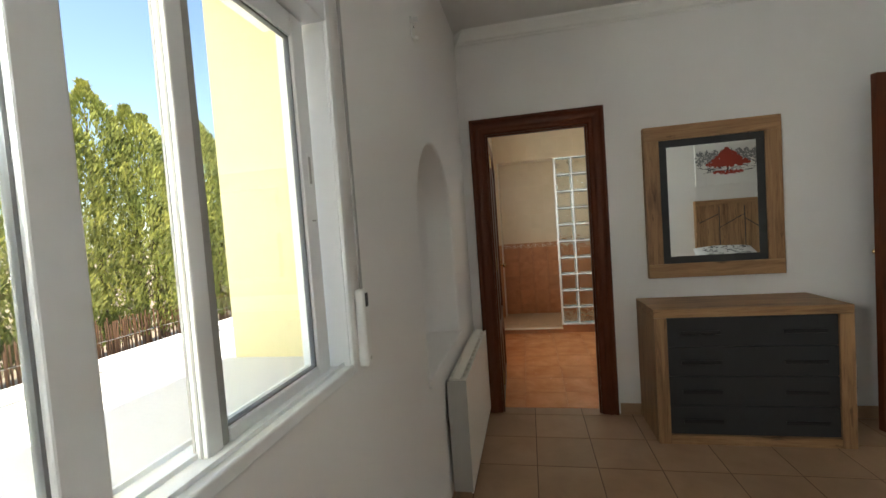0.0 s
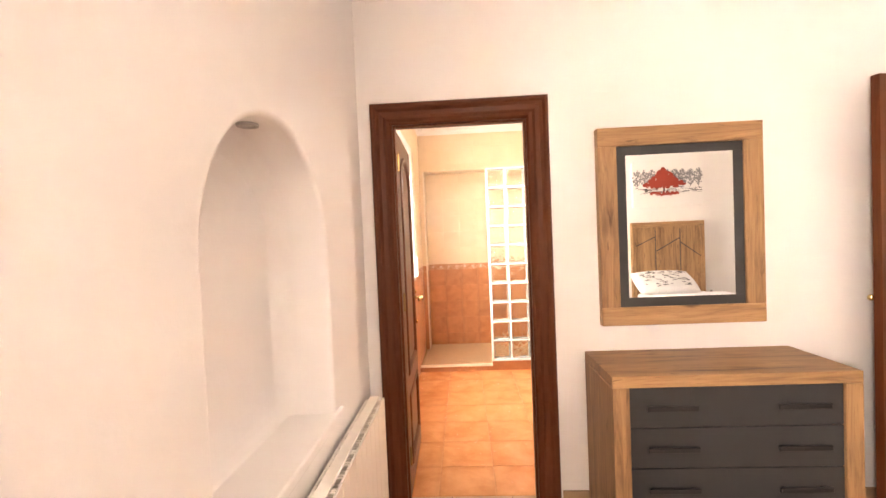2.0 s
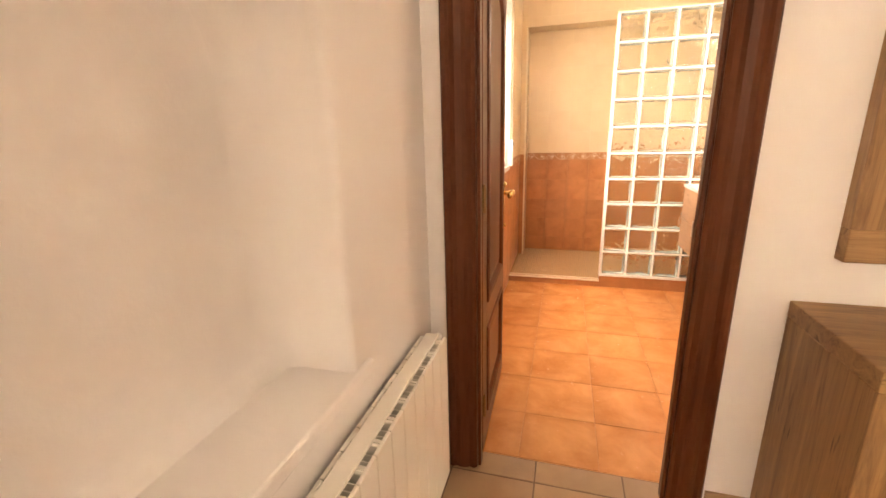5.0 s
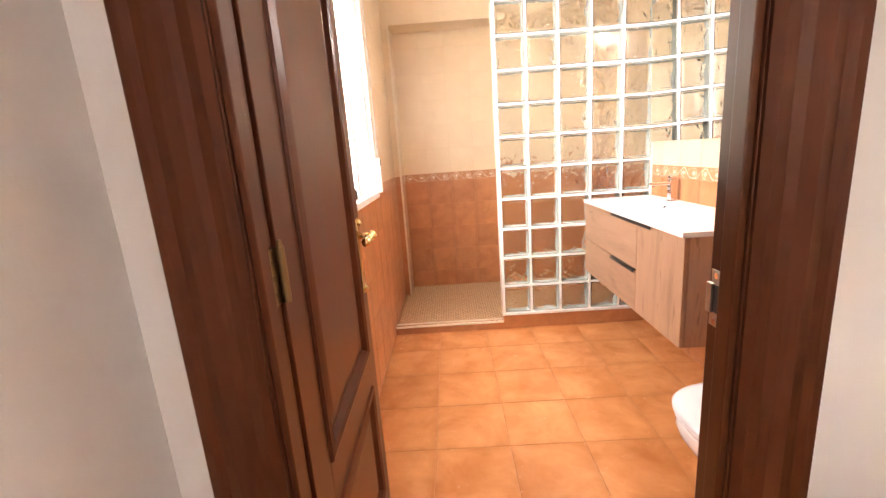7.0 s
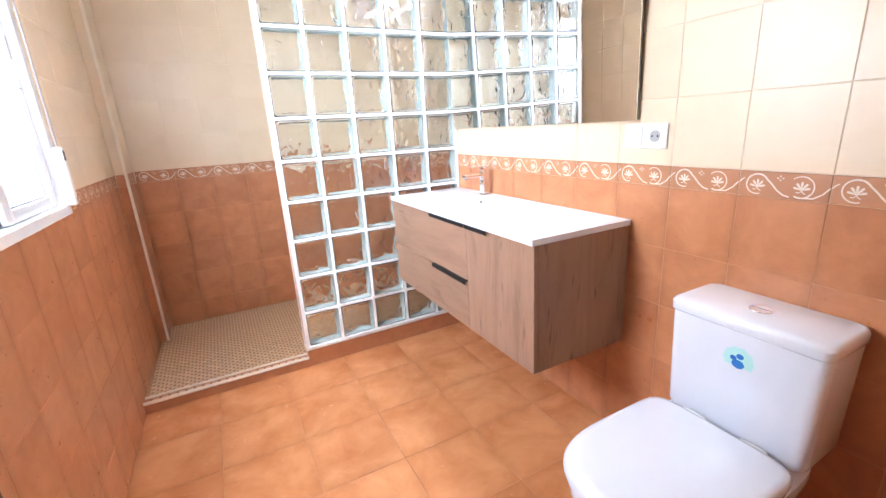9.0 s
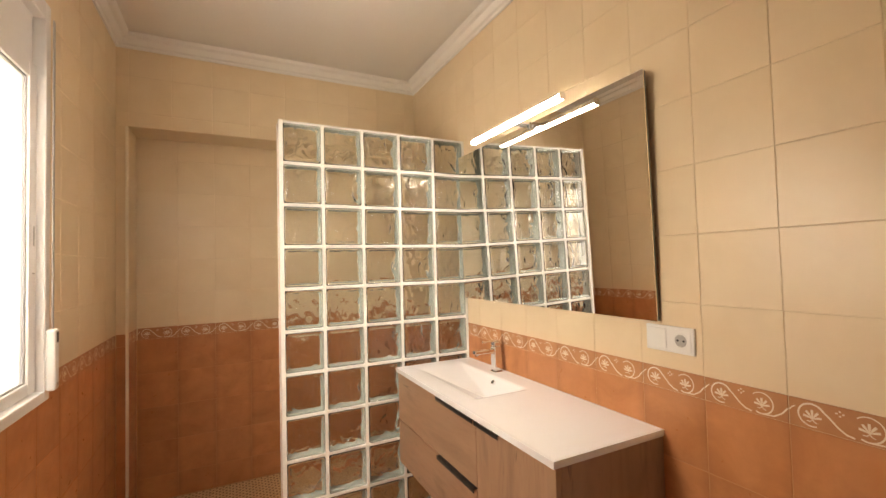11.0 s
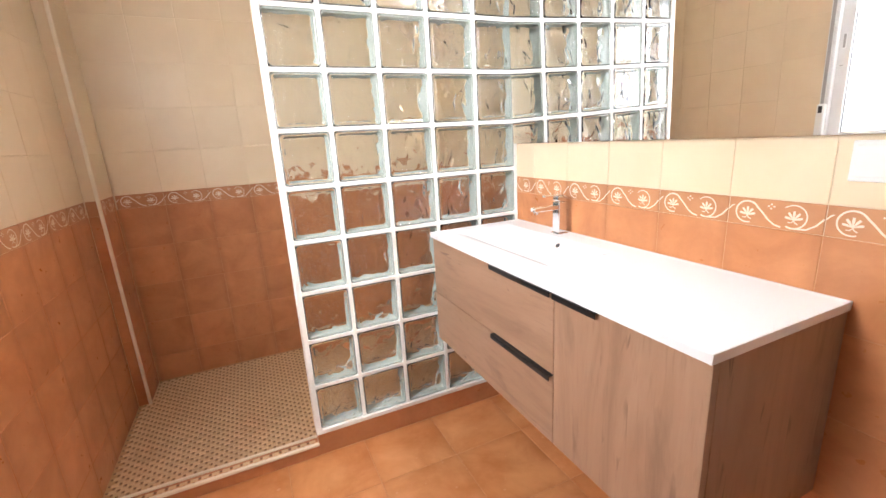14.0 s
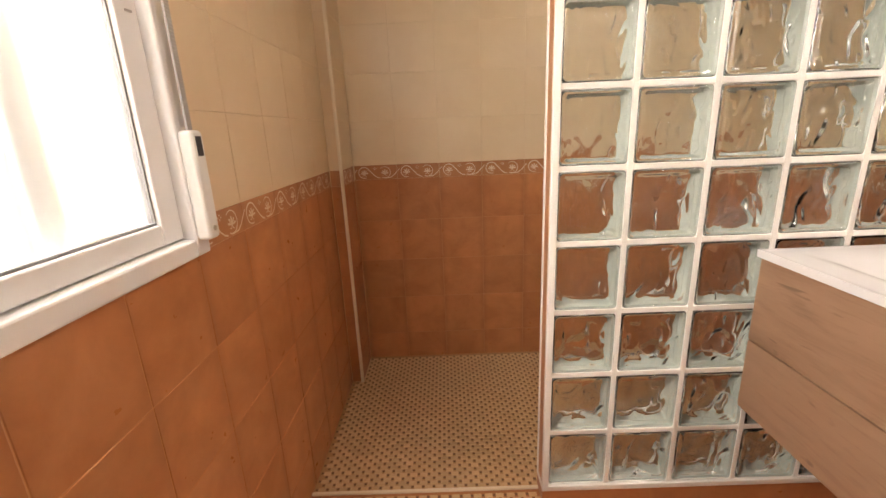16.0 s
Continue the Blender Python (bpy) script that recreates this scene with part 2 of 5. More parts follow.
colour(lf, mix(lf, ramp(lf, noise_tex(lf, lv, 1.4, 4), [(0.3, (0.15, 0.19, 0.04)), (0.7, (0.42, 0.42, 0.10))]),
               ramp(lf, li.outputs["Random Per Island"], [(0.0, (0.6, 0.6, 0.6)), (1.0, (1.25, 1.2, 1.1))]), 1.0, "MULTIPLY"))
M["bark"] = material("cypress_bark", (0.13, 0.085, 0.055), 0.9)
M["fabric"] = material("printed_white_cotton", (0.80, 0.80, 0.80), 0.9)
fv = coords(M["fabric"])
bump(M["fabric"], noise_tex(M["fabric"], fv, 7, 4), 0.5, 0.02)
M["print"] = material("grey_fabric_print", (0.10, 0.11, 0.12), 0.9)
M["canvas"] = material("painting_canvas", (0.82, 0.80, 0.78), 0.8)
M["red"] = material("dark_red_paint", (0.36, 0.045, 0.025), 0.8)
M["ink"] = material("dark_grey_paint", (0.06, 0.06, 0.065), 0.8)
M["grey_paint"] = material("grey_wash_paint", (0.24, 0.24, 0.25), 0.8)
M["blue"] = material("blue_sticker_print", (0.02, 0.16, 0.50), 0.5)
M["pale_blue"] = material("pale_green_sticker", (0.45, 0.72, 0.66), 0.5)


# ---- mesh helpers ----
def part(name, bm, mat, parent=None, label="", smooth=False, at=None):
    """Links a bmesh as one mesh object, under a parent if there is one."""
    me = bpy.data.meshes.new(name)
    bm.normal_update()
    bm.to_mesh(me)
    bm.free()
    me.materials.append(M[mat])
    if smooth:
        for p in me.polygons:
            p.use_smooth = True
    ob = new(name, me)
    if at is not None:
        ob.matrix_world = at
    if parent is not None:
        ob.parent = parent
    if label:
        ob["label"] = label
    return ob


def shared(name, me, parent, m):
    ob = new(name, me)
    ob.parent = parent
    ob.matrix_basis = m
    return ob


def empty(name, x=0, y=0, z=0, rz=0):
    ob = new(name)
    ob.matrix_world = pose(x, y, z, 0, 0, rz)
    return ob


def box(x0, x1, y0, y1, z0, z1, bevel=0.0, bm=None, segments=2):
    """A box with rounded edges, added to bm or to a new bmesh."""
    one = bmesh.new()
    m = Matrix.Translation(((x0 + x1) / 2, (y0 + y1) / 2, (z0 + z1) / 2)) @ Matrix.Diagonal((x1 - x0, y1 - y0, z1 - z0, 1))
    bmesh.ops.create_cube(one, size=1, matrix=m)
    if bevel:
        bmesh.ops.bevel(one, geom=one.edges[:], offset=bevel, segments=segments, profile=0.5, affect="EDGES")
    if bm is None:
        return one
    return joined(bm, one)


def joined(bm, other):
    me = bpy.data.meshes.new("joining")
    other.to_mesh(me)
    other.free()
    bm.from_mesh(me)
    bpy.data.meshes.remove(me)
    return bm


def tube(p, q, r0, r1=None, n=16, bm=None, bevel=0.0):
    """A round bar from p to q."""
    p, q = Vector(p), Vector(q)
    one = bmesh.new()
    m = Matrix.Translation((p + q) / 2) @ (q - p).to_track_quat("Z", "Y").to_matrix().to_4x4()
    bmesh.ops.create_cone(one, cap_ends=True, segments=n, radius1=r0, radius2=r0 if r1 is None else r1, depth=(q - p).length, matrix=m)
    if bevel:
        caps = [e for e in one.edges if any(len(f.verts) > 4 for f in e.link_faces)]
        bmesh.ops.bevel(one, geom=caps, offset=bevel, segments=2, profile=0.5, affect="EDGES")
    return one if bm is None else joined(bm, one)


def loft(rings, bm=None, cap0=True, cap1=True, closed=True):
    bm = bm or bmesh.new()
    rows = [[bm.verts.new(v) for v in ring] for ring in rings]
    n = len(rows[0])
    for a, b in zip(rows, rows[1:]):
        for i in range(n if closed else n - 1):
            j = (i + 1) % n
            bm.faces.new((a[i], a[j], b[j], b[i]))
    if cap0:
        bm.faces.new(rows[0][::-1])
    if cap1:
        bm.faces.new(rows[-1])
    return bm


def sweep(profile, path_pts):
    """A profile (offset outwards, height) carried along mitred corners: path_pts give (point, outward) pairs as functions of the offset."""
    return loft([[Vector(f(o, h)) for o, h in profile] for f in path_pts], closed=True)


def smooth_by_angle(ob, degrees=35):
    me = ob.data
    for p in me.polygons:
        p.use_smooth = True
    bm = bmesh.new()
    bm.from_mesh(me)
    for e_ in bm.edges:
        if len(e_.link_faces) == 2 and e_.calc_face_angle(0) > radians(degrees):
            e_.smooth = False
    bm.to_mesh(me)
    bm.free()
    return ob


def ribbon(bm, pts, width, z):
    """A flat band along a line of points in the xy plane."""
    pts = [Vector((x, y, 0)) for x, y in pts]
    left, right = [], []
    for i, p in enumerate(pts):
        d = (pts[min(i + 1, len(pts) - 1)] - pts[max(i - 1, 0)]).normalized()
        w = width(i / (len(pts) - 1)) if callable(width) else width
        s = Vector((-d.y, d.x, 0)) * w / 2
        left.append(bm.verts.new((p.x + s.x, p.y + s.y, z)))
        right.append(bm.verts.new((p.x - s.x, p.y - s.y, z)))
    for i in range(len(pts) - 1):
        bm.faces.new((right[i], right[i + 1], left[i + 1], left[i]))


def structure(ob, label, category):
    return tagged(ob, label, category, kind="structure")


# ---- plan (metres) ----
BX = -0.50            # bedroom, face of the window wall
DY = 3.02             # bedroom, face of the wall with the bathroom door
TX, RX = -0.485, 1.28  # bathroom, tiled faces of its side walls
FY, AY = 5.98, 6.21   # bathroom, far wall and the back of the shower recess
GY = 5.25             # front of the glass-block wall
CEIL = 2.72
WT = 0.42             # thickness of the outer wall
P = 0.2035            # wall tile with its joint
BORDER0, BORDER1 = 1.005, 1.073
TILE_T = 0.002        # tiles stand this far out of the joints


# ---- bedroom shell ----
def bedroom_floor():
    slab = structure(part("floor_bedroom", box(-0.9, 4.4, -0.95, 3.10, -0.15, -TILE_T), "floor_grout"), "beige stone-look tiled bedroom floor", "floor")
    return slab


floor_bedroom = bedroom_floor()
floor_bathroom = structure(part("floor_bathroom", box(-0.55, 1.4, 3.10, GY + 0.02, -0.15, -TILE_T), "bath_grout"), "terracotta orange tiled bathroom floor", "floor")

W0, W1, WZ0, WZ1 = -0.30, 0.94, 1.023, 2.08   # bedroom window opening
wall = bmesh.new()
for y0, y1, z0, z1 in ((-0.95, W0, 0, CEIL), (W0, W1, 0, WZ0), (W0, W1, WZ1, CEIL), (2.70, DY, 0, CEIL)):
    box(BX - WT, BX, y0, y1, z0, z1, bm=wall)
NY0, NY1, NZ0, NZ1 = 1.655, 2.425, 0.735, 1.768
ncy, nr = (NY0 + NY1) / 2, (NY1 - NY0) / 2


def niche_outline(out):
    """The arch's outline, set outwards by a distance."""
    pts = [(NY0 - out, NZ0 - min(out, 0)), (NY0 - out, 1.0), (NY0 - out, 1.2)]
    for i in range(25):
        a = math.pi - math.pi * i / 24
        pts.append((ncy + (nr + out) * math.cos(a), NZ1 - nr + (nr + out) * math.sin(a)))
    pts += [(NY1 + out, 1.2), (NY1 + out, 1.0), (NY1 + out, NZ0 - min(out, 0))]
    return pts


def niche_wall(bm):
    rings = []
    for x, out in ((0.0, 0.016), (-0.003, 0.007), (-0.010, 0.002), (-0.020, 0.0), (-0.14, 0.0), (-0.175, -0.012), (-0.195, -0.04), (-0.20, -0.075)):
        rings.append([bm.verts.new((BX + x, y, z)) for y, z in niche_outline(out)])
    n = len(rings[0])
    for a, b in zip(rings, rings[1:]):
        for i in range(n):
            bm.faces.new((a[i], b[i], b[(i + 1) % n], a[(i + 1) % n])).smooth = True
    bm.faces.new(rings[-1][::-1])
    c = [bm.verts.new((BX, y, z)) for y, z in ((1.50, 0), (1.50, CEIL), (2.70, CEIL), (2.70, 0))]
    edges = [bm.edges.new((c[i], c[(i + 1) % 4])) for i in range(4)]
    edges += [bm.edges.get((rings[0][i], rings[0][(i + 1) % n])) for i in range(n)]
    fill = bmesh.ops.triangle_fill(bm, edges=edges, use_beauty=True, normal=(1, 0, 0))
    box(BX - WT, BX - 0.205, 1.50, 2.70, 0, CEIL, bm=bm)
    return bm


niche_wall(wall)
# the opening is wider outside than inside
box(BX - 0.134, BX, W1, 1.50, 0, CEIL, bm=wall)
box(BX - WT, BX - 0.134, W1 + 0.12, 1.50, 0, CEIL, bm=wall)
box(BX - WT, BX - 0.134, W1, W1 + 0.12, 0, WZ0, bm=wall)
box(BX - WT, BX - 0.134, W1, W1 + 0.12, WZ1, CEIL, bm=wall)
structure(part("wall_west", wall, "wall"), "white painted bedroom wall with an arched niche and window", "wall")
structure(part("niche_sill", box(BX - 0.19, BX + 0.014, 1.630, 2.510, 0.712, 0.750, 0.007), "wall"), "white plastered sill of the arched niche", "sill")

DL, DR, DH = -0.32, 0.36, 1.995   # clear door opening
wall = bmesh.new()
box(BX - WT, DL - 0.035, DY, 3.08, 0, CEIL, bm=wall)
box(DR + 0.035, 4.4, DY, 3.08, 0, CEIL, bm=wall)
box(DL - 0.035, DR + 0.035, DY, 3.08, DH + 0.035, CEIL, bm=wall)
structure(part("wall_north", wall, "wall"), "white painted wall with the bathroom doorway", "wall")
structure(part("wall_east", box(4.3, 4.4, -0.95, DY, 0, CEIL), "wall"), "white painted bedroom wall", "wall")
structure(part("wall_south", box(BX, 4.3, -0.95, -0.80, 0, CEIL), "wall"), "white painted wall behind the bed", "wall")
structure(part("ceiling_bedroom", box(-0.9, 4.4, -0.95, 3.06, CEIL, CEIL + 0.12), "ceiling"), "white painted bedroom ceiling", "ceiling")


def cornice(name, x0, x1, y0, y1, drop, label, sides):
    """Moulded cornice round the top of a room."""
    prof = [(0, -drop), (0.010, -drop), (0.014, -drop + 0.012), (0.026, -drop + 0.018), (0.040, -drop + 0.045), (0.058, -0.022), (0.064, -0.018), (0.070, -0.001), (0, -0.001)]
    bm = bmesh.new()
    corners = {"w": ((x0, y0), (x0, y1), (1, 0)), "n": ((x0, y1), (x1, y1), (0, -1)), "e": ((x1, y1), (x1, y0), (-1, 0)), "s": ((x1, y0), (x0, y0), (0, 1))}
    for s in sides:
        (ax, ay), (bx, by), (nx, ny) = corners[s]
        dx, dy = (bx - ax), (by - ay)
        ln = math.hypot(dx, dy)
        dx, dy = dx / ln, dy / ln
        loft([[(ax + nx * o + dx * o, ay + ny * o + dy * o, CEIL + h) for o, h in prof],
              [(bx + nx * o - dx * o, by + ny * o - dy * o, CEIL + h) for o, h in prof]], bm)
    bmesh.ops.recalc_face_normals(bm, faces=bm.faces[:])
    return structure(part(name, bm, "cornice"), label, "cornice")


cornice("trim_bedroom_cornice", BX, 4.3, -0.80, DY, 0.085, "white plaster cornice under the bedroom ceiling", "nes")


# ---- bathroom shell ----
B0, B1, BZ0, BZ1 = 4.00, 4.912, 1.041, 2.26    # bathroom window opening
wall = bmesh.new()
for y0, y1, z0, z1 in ((3.08, B0, 0, CEIL), (B1, 6.4, 0, CEIL), (B0, B1, 0, BZ0), (B0, B1, BZ1, CEIL)):
    box(BX - WT, TX - TILE_T, y0, y1, z0, z1, bm=wall)
wall_bath_west = structure(part("wall_bath_west", wall, "grout"), "tiled bathroom wall, cream above terracotta, with a window", "wall")
wall_bath_east = structure(part("wall_bath_east", box(RX + TILE_T, 1.45, 3.08, 6.4, 0, CEIL), "grout"), "tiled bathroom wall, cream above terracotta", "wall")
wall = bmesh.new()
SX, SZ = -0.432, 2.215
box(TX - TILE_T, RX + TILE_T, AY + TILE_T, 6.4, 0, CEIL, bm=wall)
box(TX - TILE_T, SX - TILE_T, FY + TILE_T, AY + TILE_T, 0, CEIL, bm=wall)
box(SX - TILE_T, RX + TILE_T, FY + TILE_T, AY + TILE_T, SZ + TILE_T, CEIL, bm=wall)
wall_bath_north = structure(part("wall_bath_north", wall, "grout"), "tiled far bathroom wall with a shower recess", "wall")
wall = bmesh.new()
box(TX - TILE_T, DL - 0.035, 3.08, 3.086, 0, CEIL, bm=wall)
box(DR + 0.035, RX + TILE_T, 3.08, 3.086, 0, CEIL, bm=wall)
box(DL - 0.035, DR + 0.035, 3.08, 3.086, DH + 0.035, CEIL, bm=wall)
wall_bath_south = structure(part("wall_bath_south", wall, "grout"), "tiled bathroom wall beside the door", "wall")
structure(part("ceiling_bathroom", box(TX - 0.3, 1.45, 3.06, 6.4, CEIL, CEIL + 0.12), "ceiling"), "white painted bathroom ceiling", "ceiling")
cornice("trim_bathroom_cornice", TX, RX, 3.088, FY, 0.070, "white plaster cornice under the bathroom ceiling", "wnes")
structure(part("trim_corner_strip", box(SX - 0.010, SX + 0.004, FY - 0.010, FY + 0.004, 0.05, 2.212, 0.003), "strip"), "ivory corner trim strip at the shower recess", "trim")

# shower base, kerb and mosaic bed
kerb = bmesh.new()
box(TX, 0.278, GY, 5.312, 0, 0.046, bm=kerb)
box(0.278, RX, GY + 0.003, 5.33, 0, 0.096, bm=kerb)
shower_kerb = structure(part("shower_kerb", kerb, "terra"), "terracotta tiled kerb of the shower", "kerb")
part("edge_strip", box(TX, 0.280, GY - 0.004, GY + 0.008, 0.046, 0.060, 0.003), "strip", shower_kerb, "ivory edge strip")
part("inner_edge_strip", box(TX, 0.278, 5.306, 5.316, 0.046, 0.0555, 0.002), "strip", shower_kerb, "ivory edge strip")
shower_floor = structure(part("shower_floor", box(TX, RX, 5.312, AY, -0.1, 0.049), "mosaic_grout"), "beige basket-weave mosaic shower floor", "floor")


# ---- bathroom door: frame, casing, leaf ----
def casing_profile():
    return [(0, 0), (0, 0.012), (0.012, 0.020), (0.030, 0.017), (0.042, 0.024), (0.064, 0.027), (0.082, 0.022), (0.092, 0.029), (0.104, 0.029), (0.110, 0.022), (0.110, 0)]


def door_casing(x0, x1, h, y, towards, mat_names=("door", "door_x")):
    """Two uprights and a head with mitred corners round an opening."""
    prof = casing_profile()
    out = []
    s = towards
    for side in (-1, 1):
        xe = x0 if side < 0 else x1
        bm = loft([[(xe + side * o, y + s * d, 0) for o, d in prof], [(xe + side * o, y + s * d, h + o) for o, d in prof]])
        bmesh.ops.recalc_face_normals(bm, faces=bm.faces[:])
        out.append(("casing_upright", bm, mat_names[0]))
    bm = loft([[(x0 - o, y + s * d, h + o) for o, d in prof], [(x1 + o, y + s * d, h + o) for o, d in prof]])
    bmesh.ops.recalc_face_normals(bm, faces=bm.faces[:])
    out.append(("casing_head", bm, mat_names[1]))
    return out


door_frame = structure(empty("door_1_frame", (DL + DR) / 2, DY, 0), "dark mahogany-stained door frame with moulded casing", "door frame")
door_frame.matrix_world = Matrix.Identity(4)
for name, bm, mat in door_casing(DL - 0.002, DR + 0.002, DH + 0.002, DY, -1) + door_casing(DL - 0.002, DR + 0.002, DH + 0.002, 3.086, 0.5):
    part(name, bm, mat, door_frame)
part("jamb", box(DL - 0.035, DL, DY - 0.006, 3.090, 0, DH + 0.035, 0.002), "door", door_frame)
right_jamb = part("jamb", box(DR, DR + 0.035, DY - 0.006, 3.090, 0, DH + 0.035, 0.002), "door", door_frame)
part("head_jamb", box(DL, DR, DY - 0.006, 3.090, DH, DH + 0.035, 0.002), "door_x", door_frame)
part("stop", box(DL, DL + 0.012, 3.018, 3.050, 0, DH, 0.002), "door", door_frame)
part("stop", box(DR - 0.012, DR, 3.018, 3.050, 0, DH, 0.002), "door", door_frame)
part("head_stop", box(DL + 0.012, DR - 0.012, 3.018, 3.050, DH - 0.012, DH, 0.002), "door_x", door_frame)
strike = part("strike_plate", box(DR - 0.0015, DR + 0.001, 3.058, 3.084, 0.945, 1.035, 0.0005), "steel", right_jamb, "worn steel strike plate")
# dark patch on the plate paints the shade of the latch opening
part("latch_opening", box(DR - 0.0022, DR, 3.063, 3.078, 0.968, 1.012), "dark_plastic", strike)
part("latch_lip", box(DR - 0.006, DR - 0.0005, 3.076, 3.089, 0.966, 1.014, 0.001), "steel", strike)
for zz in (0.953, 1.027):
    part("screw", tube((DR - 0.003, 3.070, zz), (DR, 3.070, zz), 0.005), "chrome", strike)


def arch_panel(x0, x1, z0, z1, arch, inset):
    """The outline of a door panel; arch: the rise of its curved head."""
    x0, x1, z0, z1 = x0 + inset, x1 - inset, z0 + inset, z1 - inset
    pts = [(x0, z0), (x1, z0)]
    for i in range(13):
        u = i / 12
        xx = x1 + (x0 - x1) * u
        pts.append((xx, z1 - arch + arch * math.sin(math.pi * u) ** 0.8 if arch else z1))
    return pts


def door_leaf(width, height, handle_z):
    """A two-panel door, hinged at its origin, reaching along x; its faces look to -y and +y."""
    leaf = empty("door_1")
    t = 0.036
    low = (0.105, width - 0.105, 0.13, 0.515)
    up = (0.105, width - 0.105, 0.635, height - 0.09)
    core = bmesh.new()
    stile, gap = 0.10, 0.10
    box(0, stile, 0, t, 0, height, 0.002, core)
    box(width - stile, width, 0, t, 0, height, 0.002, core)
    part("stile", core, "door", leaf)
    rails = bmesh.new()
    box(stile, width - stile, 0, t, 0, 0.125, 0, rails)
    box(stile, width - stile, 0, t, 0.520, 0.630, 0, rails)
    # head rail with a curved underside
    n = 12
    under = arch_panel(*up, 0.10, 0)[2:]
    for i in range(n):
        (xa, za), (xb, zb) = under[i], under[i + 1]
        xa, xb = (min(max(xx, stile), width - stile) for xx in (xa, xb))
        v = [rails.verts.new(c) for c in ((xa, 0, za), (xb, 0, zb), (xb, 0, height), (xa, 0, height), (xa, t, za), (xb, t, zb), (xb, t, height), (xa, t, height))]
        for f in ((0, 1, 2, 3), (7, 6, 5, 4), (0, 4, 5, 1), (2, 6, 7, 3)):
            rails.faces.new([v[k] for k in f])
    bmesh.ops.recalc_face_normals(rails, faces=rails.faces[:])
    part("rail", rails, "door_x", leaf)
    for k, (area, arch) in enumerate(((low, 0.0), (up, 0.10))):
        for face in (0, 1):
            yy = lambda d: -d if face == 0 else t + d
            # moulding round the panel, then the raised field
            prof = [(-0.006, 0.0), (-0.004, 0.007), (0.006, 0.010), (0.018, 0.005), (0.026, -0.008), (0.030, -0.010)]
            rings = [[(x, yy(d), z) for x, z in arch_panel(*area, arch, o)] for o, d in prof]
            bm = loft(rings, cap0=False, cap1=False)
            bmesh.ops.recalc_face_normals(bm, faces=bm.faces[:])
            part("panel_moulding", bm, "door", leaf)
            rings = [[(x, yy(d), z) for x, z in arch_panel(*area, arch, o)] for o, d in ((0.028, -0.011), (0.060, -0.003), (0.066, -0.002))]
            bm = loft(rings, cap0=False, cap1=True)
            bmesh.ops.recalc_face_normals(bm, faces=bm.faces[:])
            part("panel", bm, "door", leaf)
    for face in (0, 1):
        s, y0 = (-1, 0.0) if face == 0 else (1, t)
        hx = width - 0.055
        h = part("handle_plate", box(hx - 0.019, hx + 0.019, min(y0, y0 + s * 0.007), max(y0, y0 + s * 0.007), handle_z - 0.18, handle_z + 0.055, 0.003), "brass", leaf, "polished brass handle plate")
        for zz in (handle_z - 0.165, handle_z + 0.042):
            bm = bmesh.new()
            bmesh.ops.create_uvsphere(bm, u_segments=14, v_segments=8, radius=0.012, matrix=Matrix.Translation((hx, y0 + s * 0.006, zz)))
            part("plate_knob", bm, "brass", h)
        bm = tube((hx, y0, handle_z), (hx, y0 + s * 0.035, handle_z), 0.011, 0.009)
        tube((hx + 0.012, y0 + s * 0.046, handle_z), (hx - 0.055, y0 + s * 0.046, handle_z), 0.008, 0.010, bm=bm)
        tube((hx - 0.050, y0 + s * 0.046, handle_z), (hx - 0.108, y0 + s * 0.044, handle_z), 0.009, 0.012, bm=bm, bevel=0.004)
        for xx, rr in ((hx + 0.006, 0.015), (hx - 0.104, 0.0135), (hx - 0.060, 0.0125)):
            bmesh.ops.create_uvsphere(bm, u_segments=14, v_segments=10, radius=rr, matrix=Matrix.Translation((xx, y0 + s * 0.045, handle_z)))
        part("lever", bm, "brass", h, smooth=True)
    return leaf


leaf = door_leaf(0.678, 1.982, 1.0)
for zz in (0.22, 1.06, 1.81):
    bm = tube((-0.004, -0.006, zz - 0.045), (-0.004, -0.006, zz + 0.045), 0.0065)
    tube((-0.004, -0.006, zz + 0.045), (-0.004, -0.006, zz + 0.056), 0.005, 0.003, bm=bm)
    box(-0.003, 0.0005, 0.0, 0.030, zz - 0.045, zz + 0.045, 0.0005, bm)
    box(-0.040, -0.006, 0.0015, 0.0055, zz - 0.045, zz + 0.045, 0.0005, bm)
    hinge = part("hinge", bm, "brass" if zz > 1.5 else "old_brass", leaf, "brass butt hinge")
    for dz in (-0.025, 0.0, 0.025):
        part("hinge_screw", tube((-0.0045, 0.018, zz + dz), (-0.002, 0.018, zz + dz), 0.004, n=10), "chrome", hinge)
        part("hinge_screw", tube((-0.026, 0.0005, zz + dz), (-0.026, 0.003, zz + dz), 0.004, n=10), "chrome", hinge)
leaf.matrix_world = pose(DL + 0.006, 3.094, 0.008, 0, 0, 91.5)
structure(leaf, "dark mahogany-stained panelled door standing open", "door")


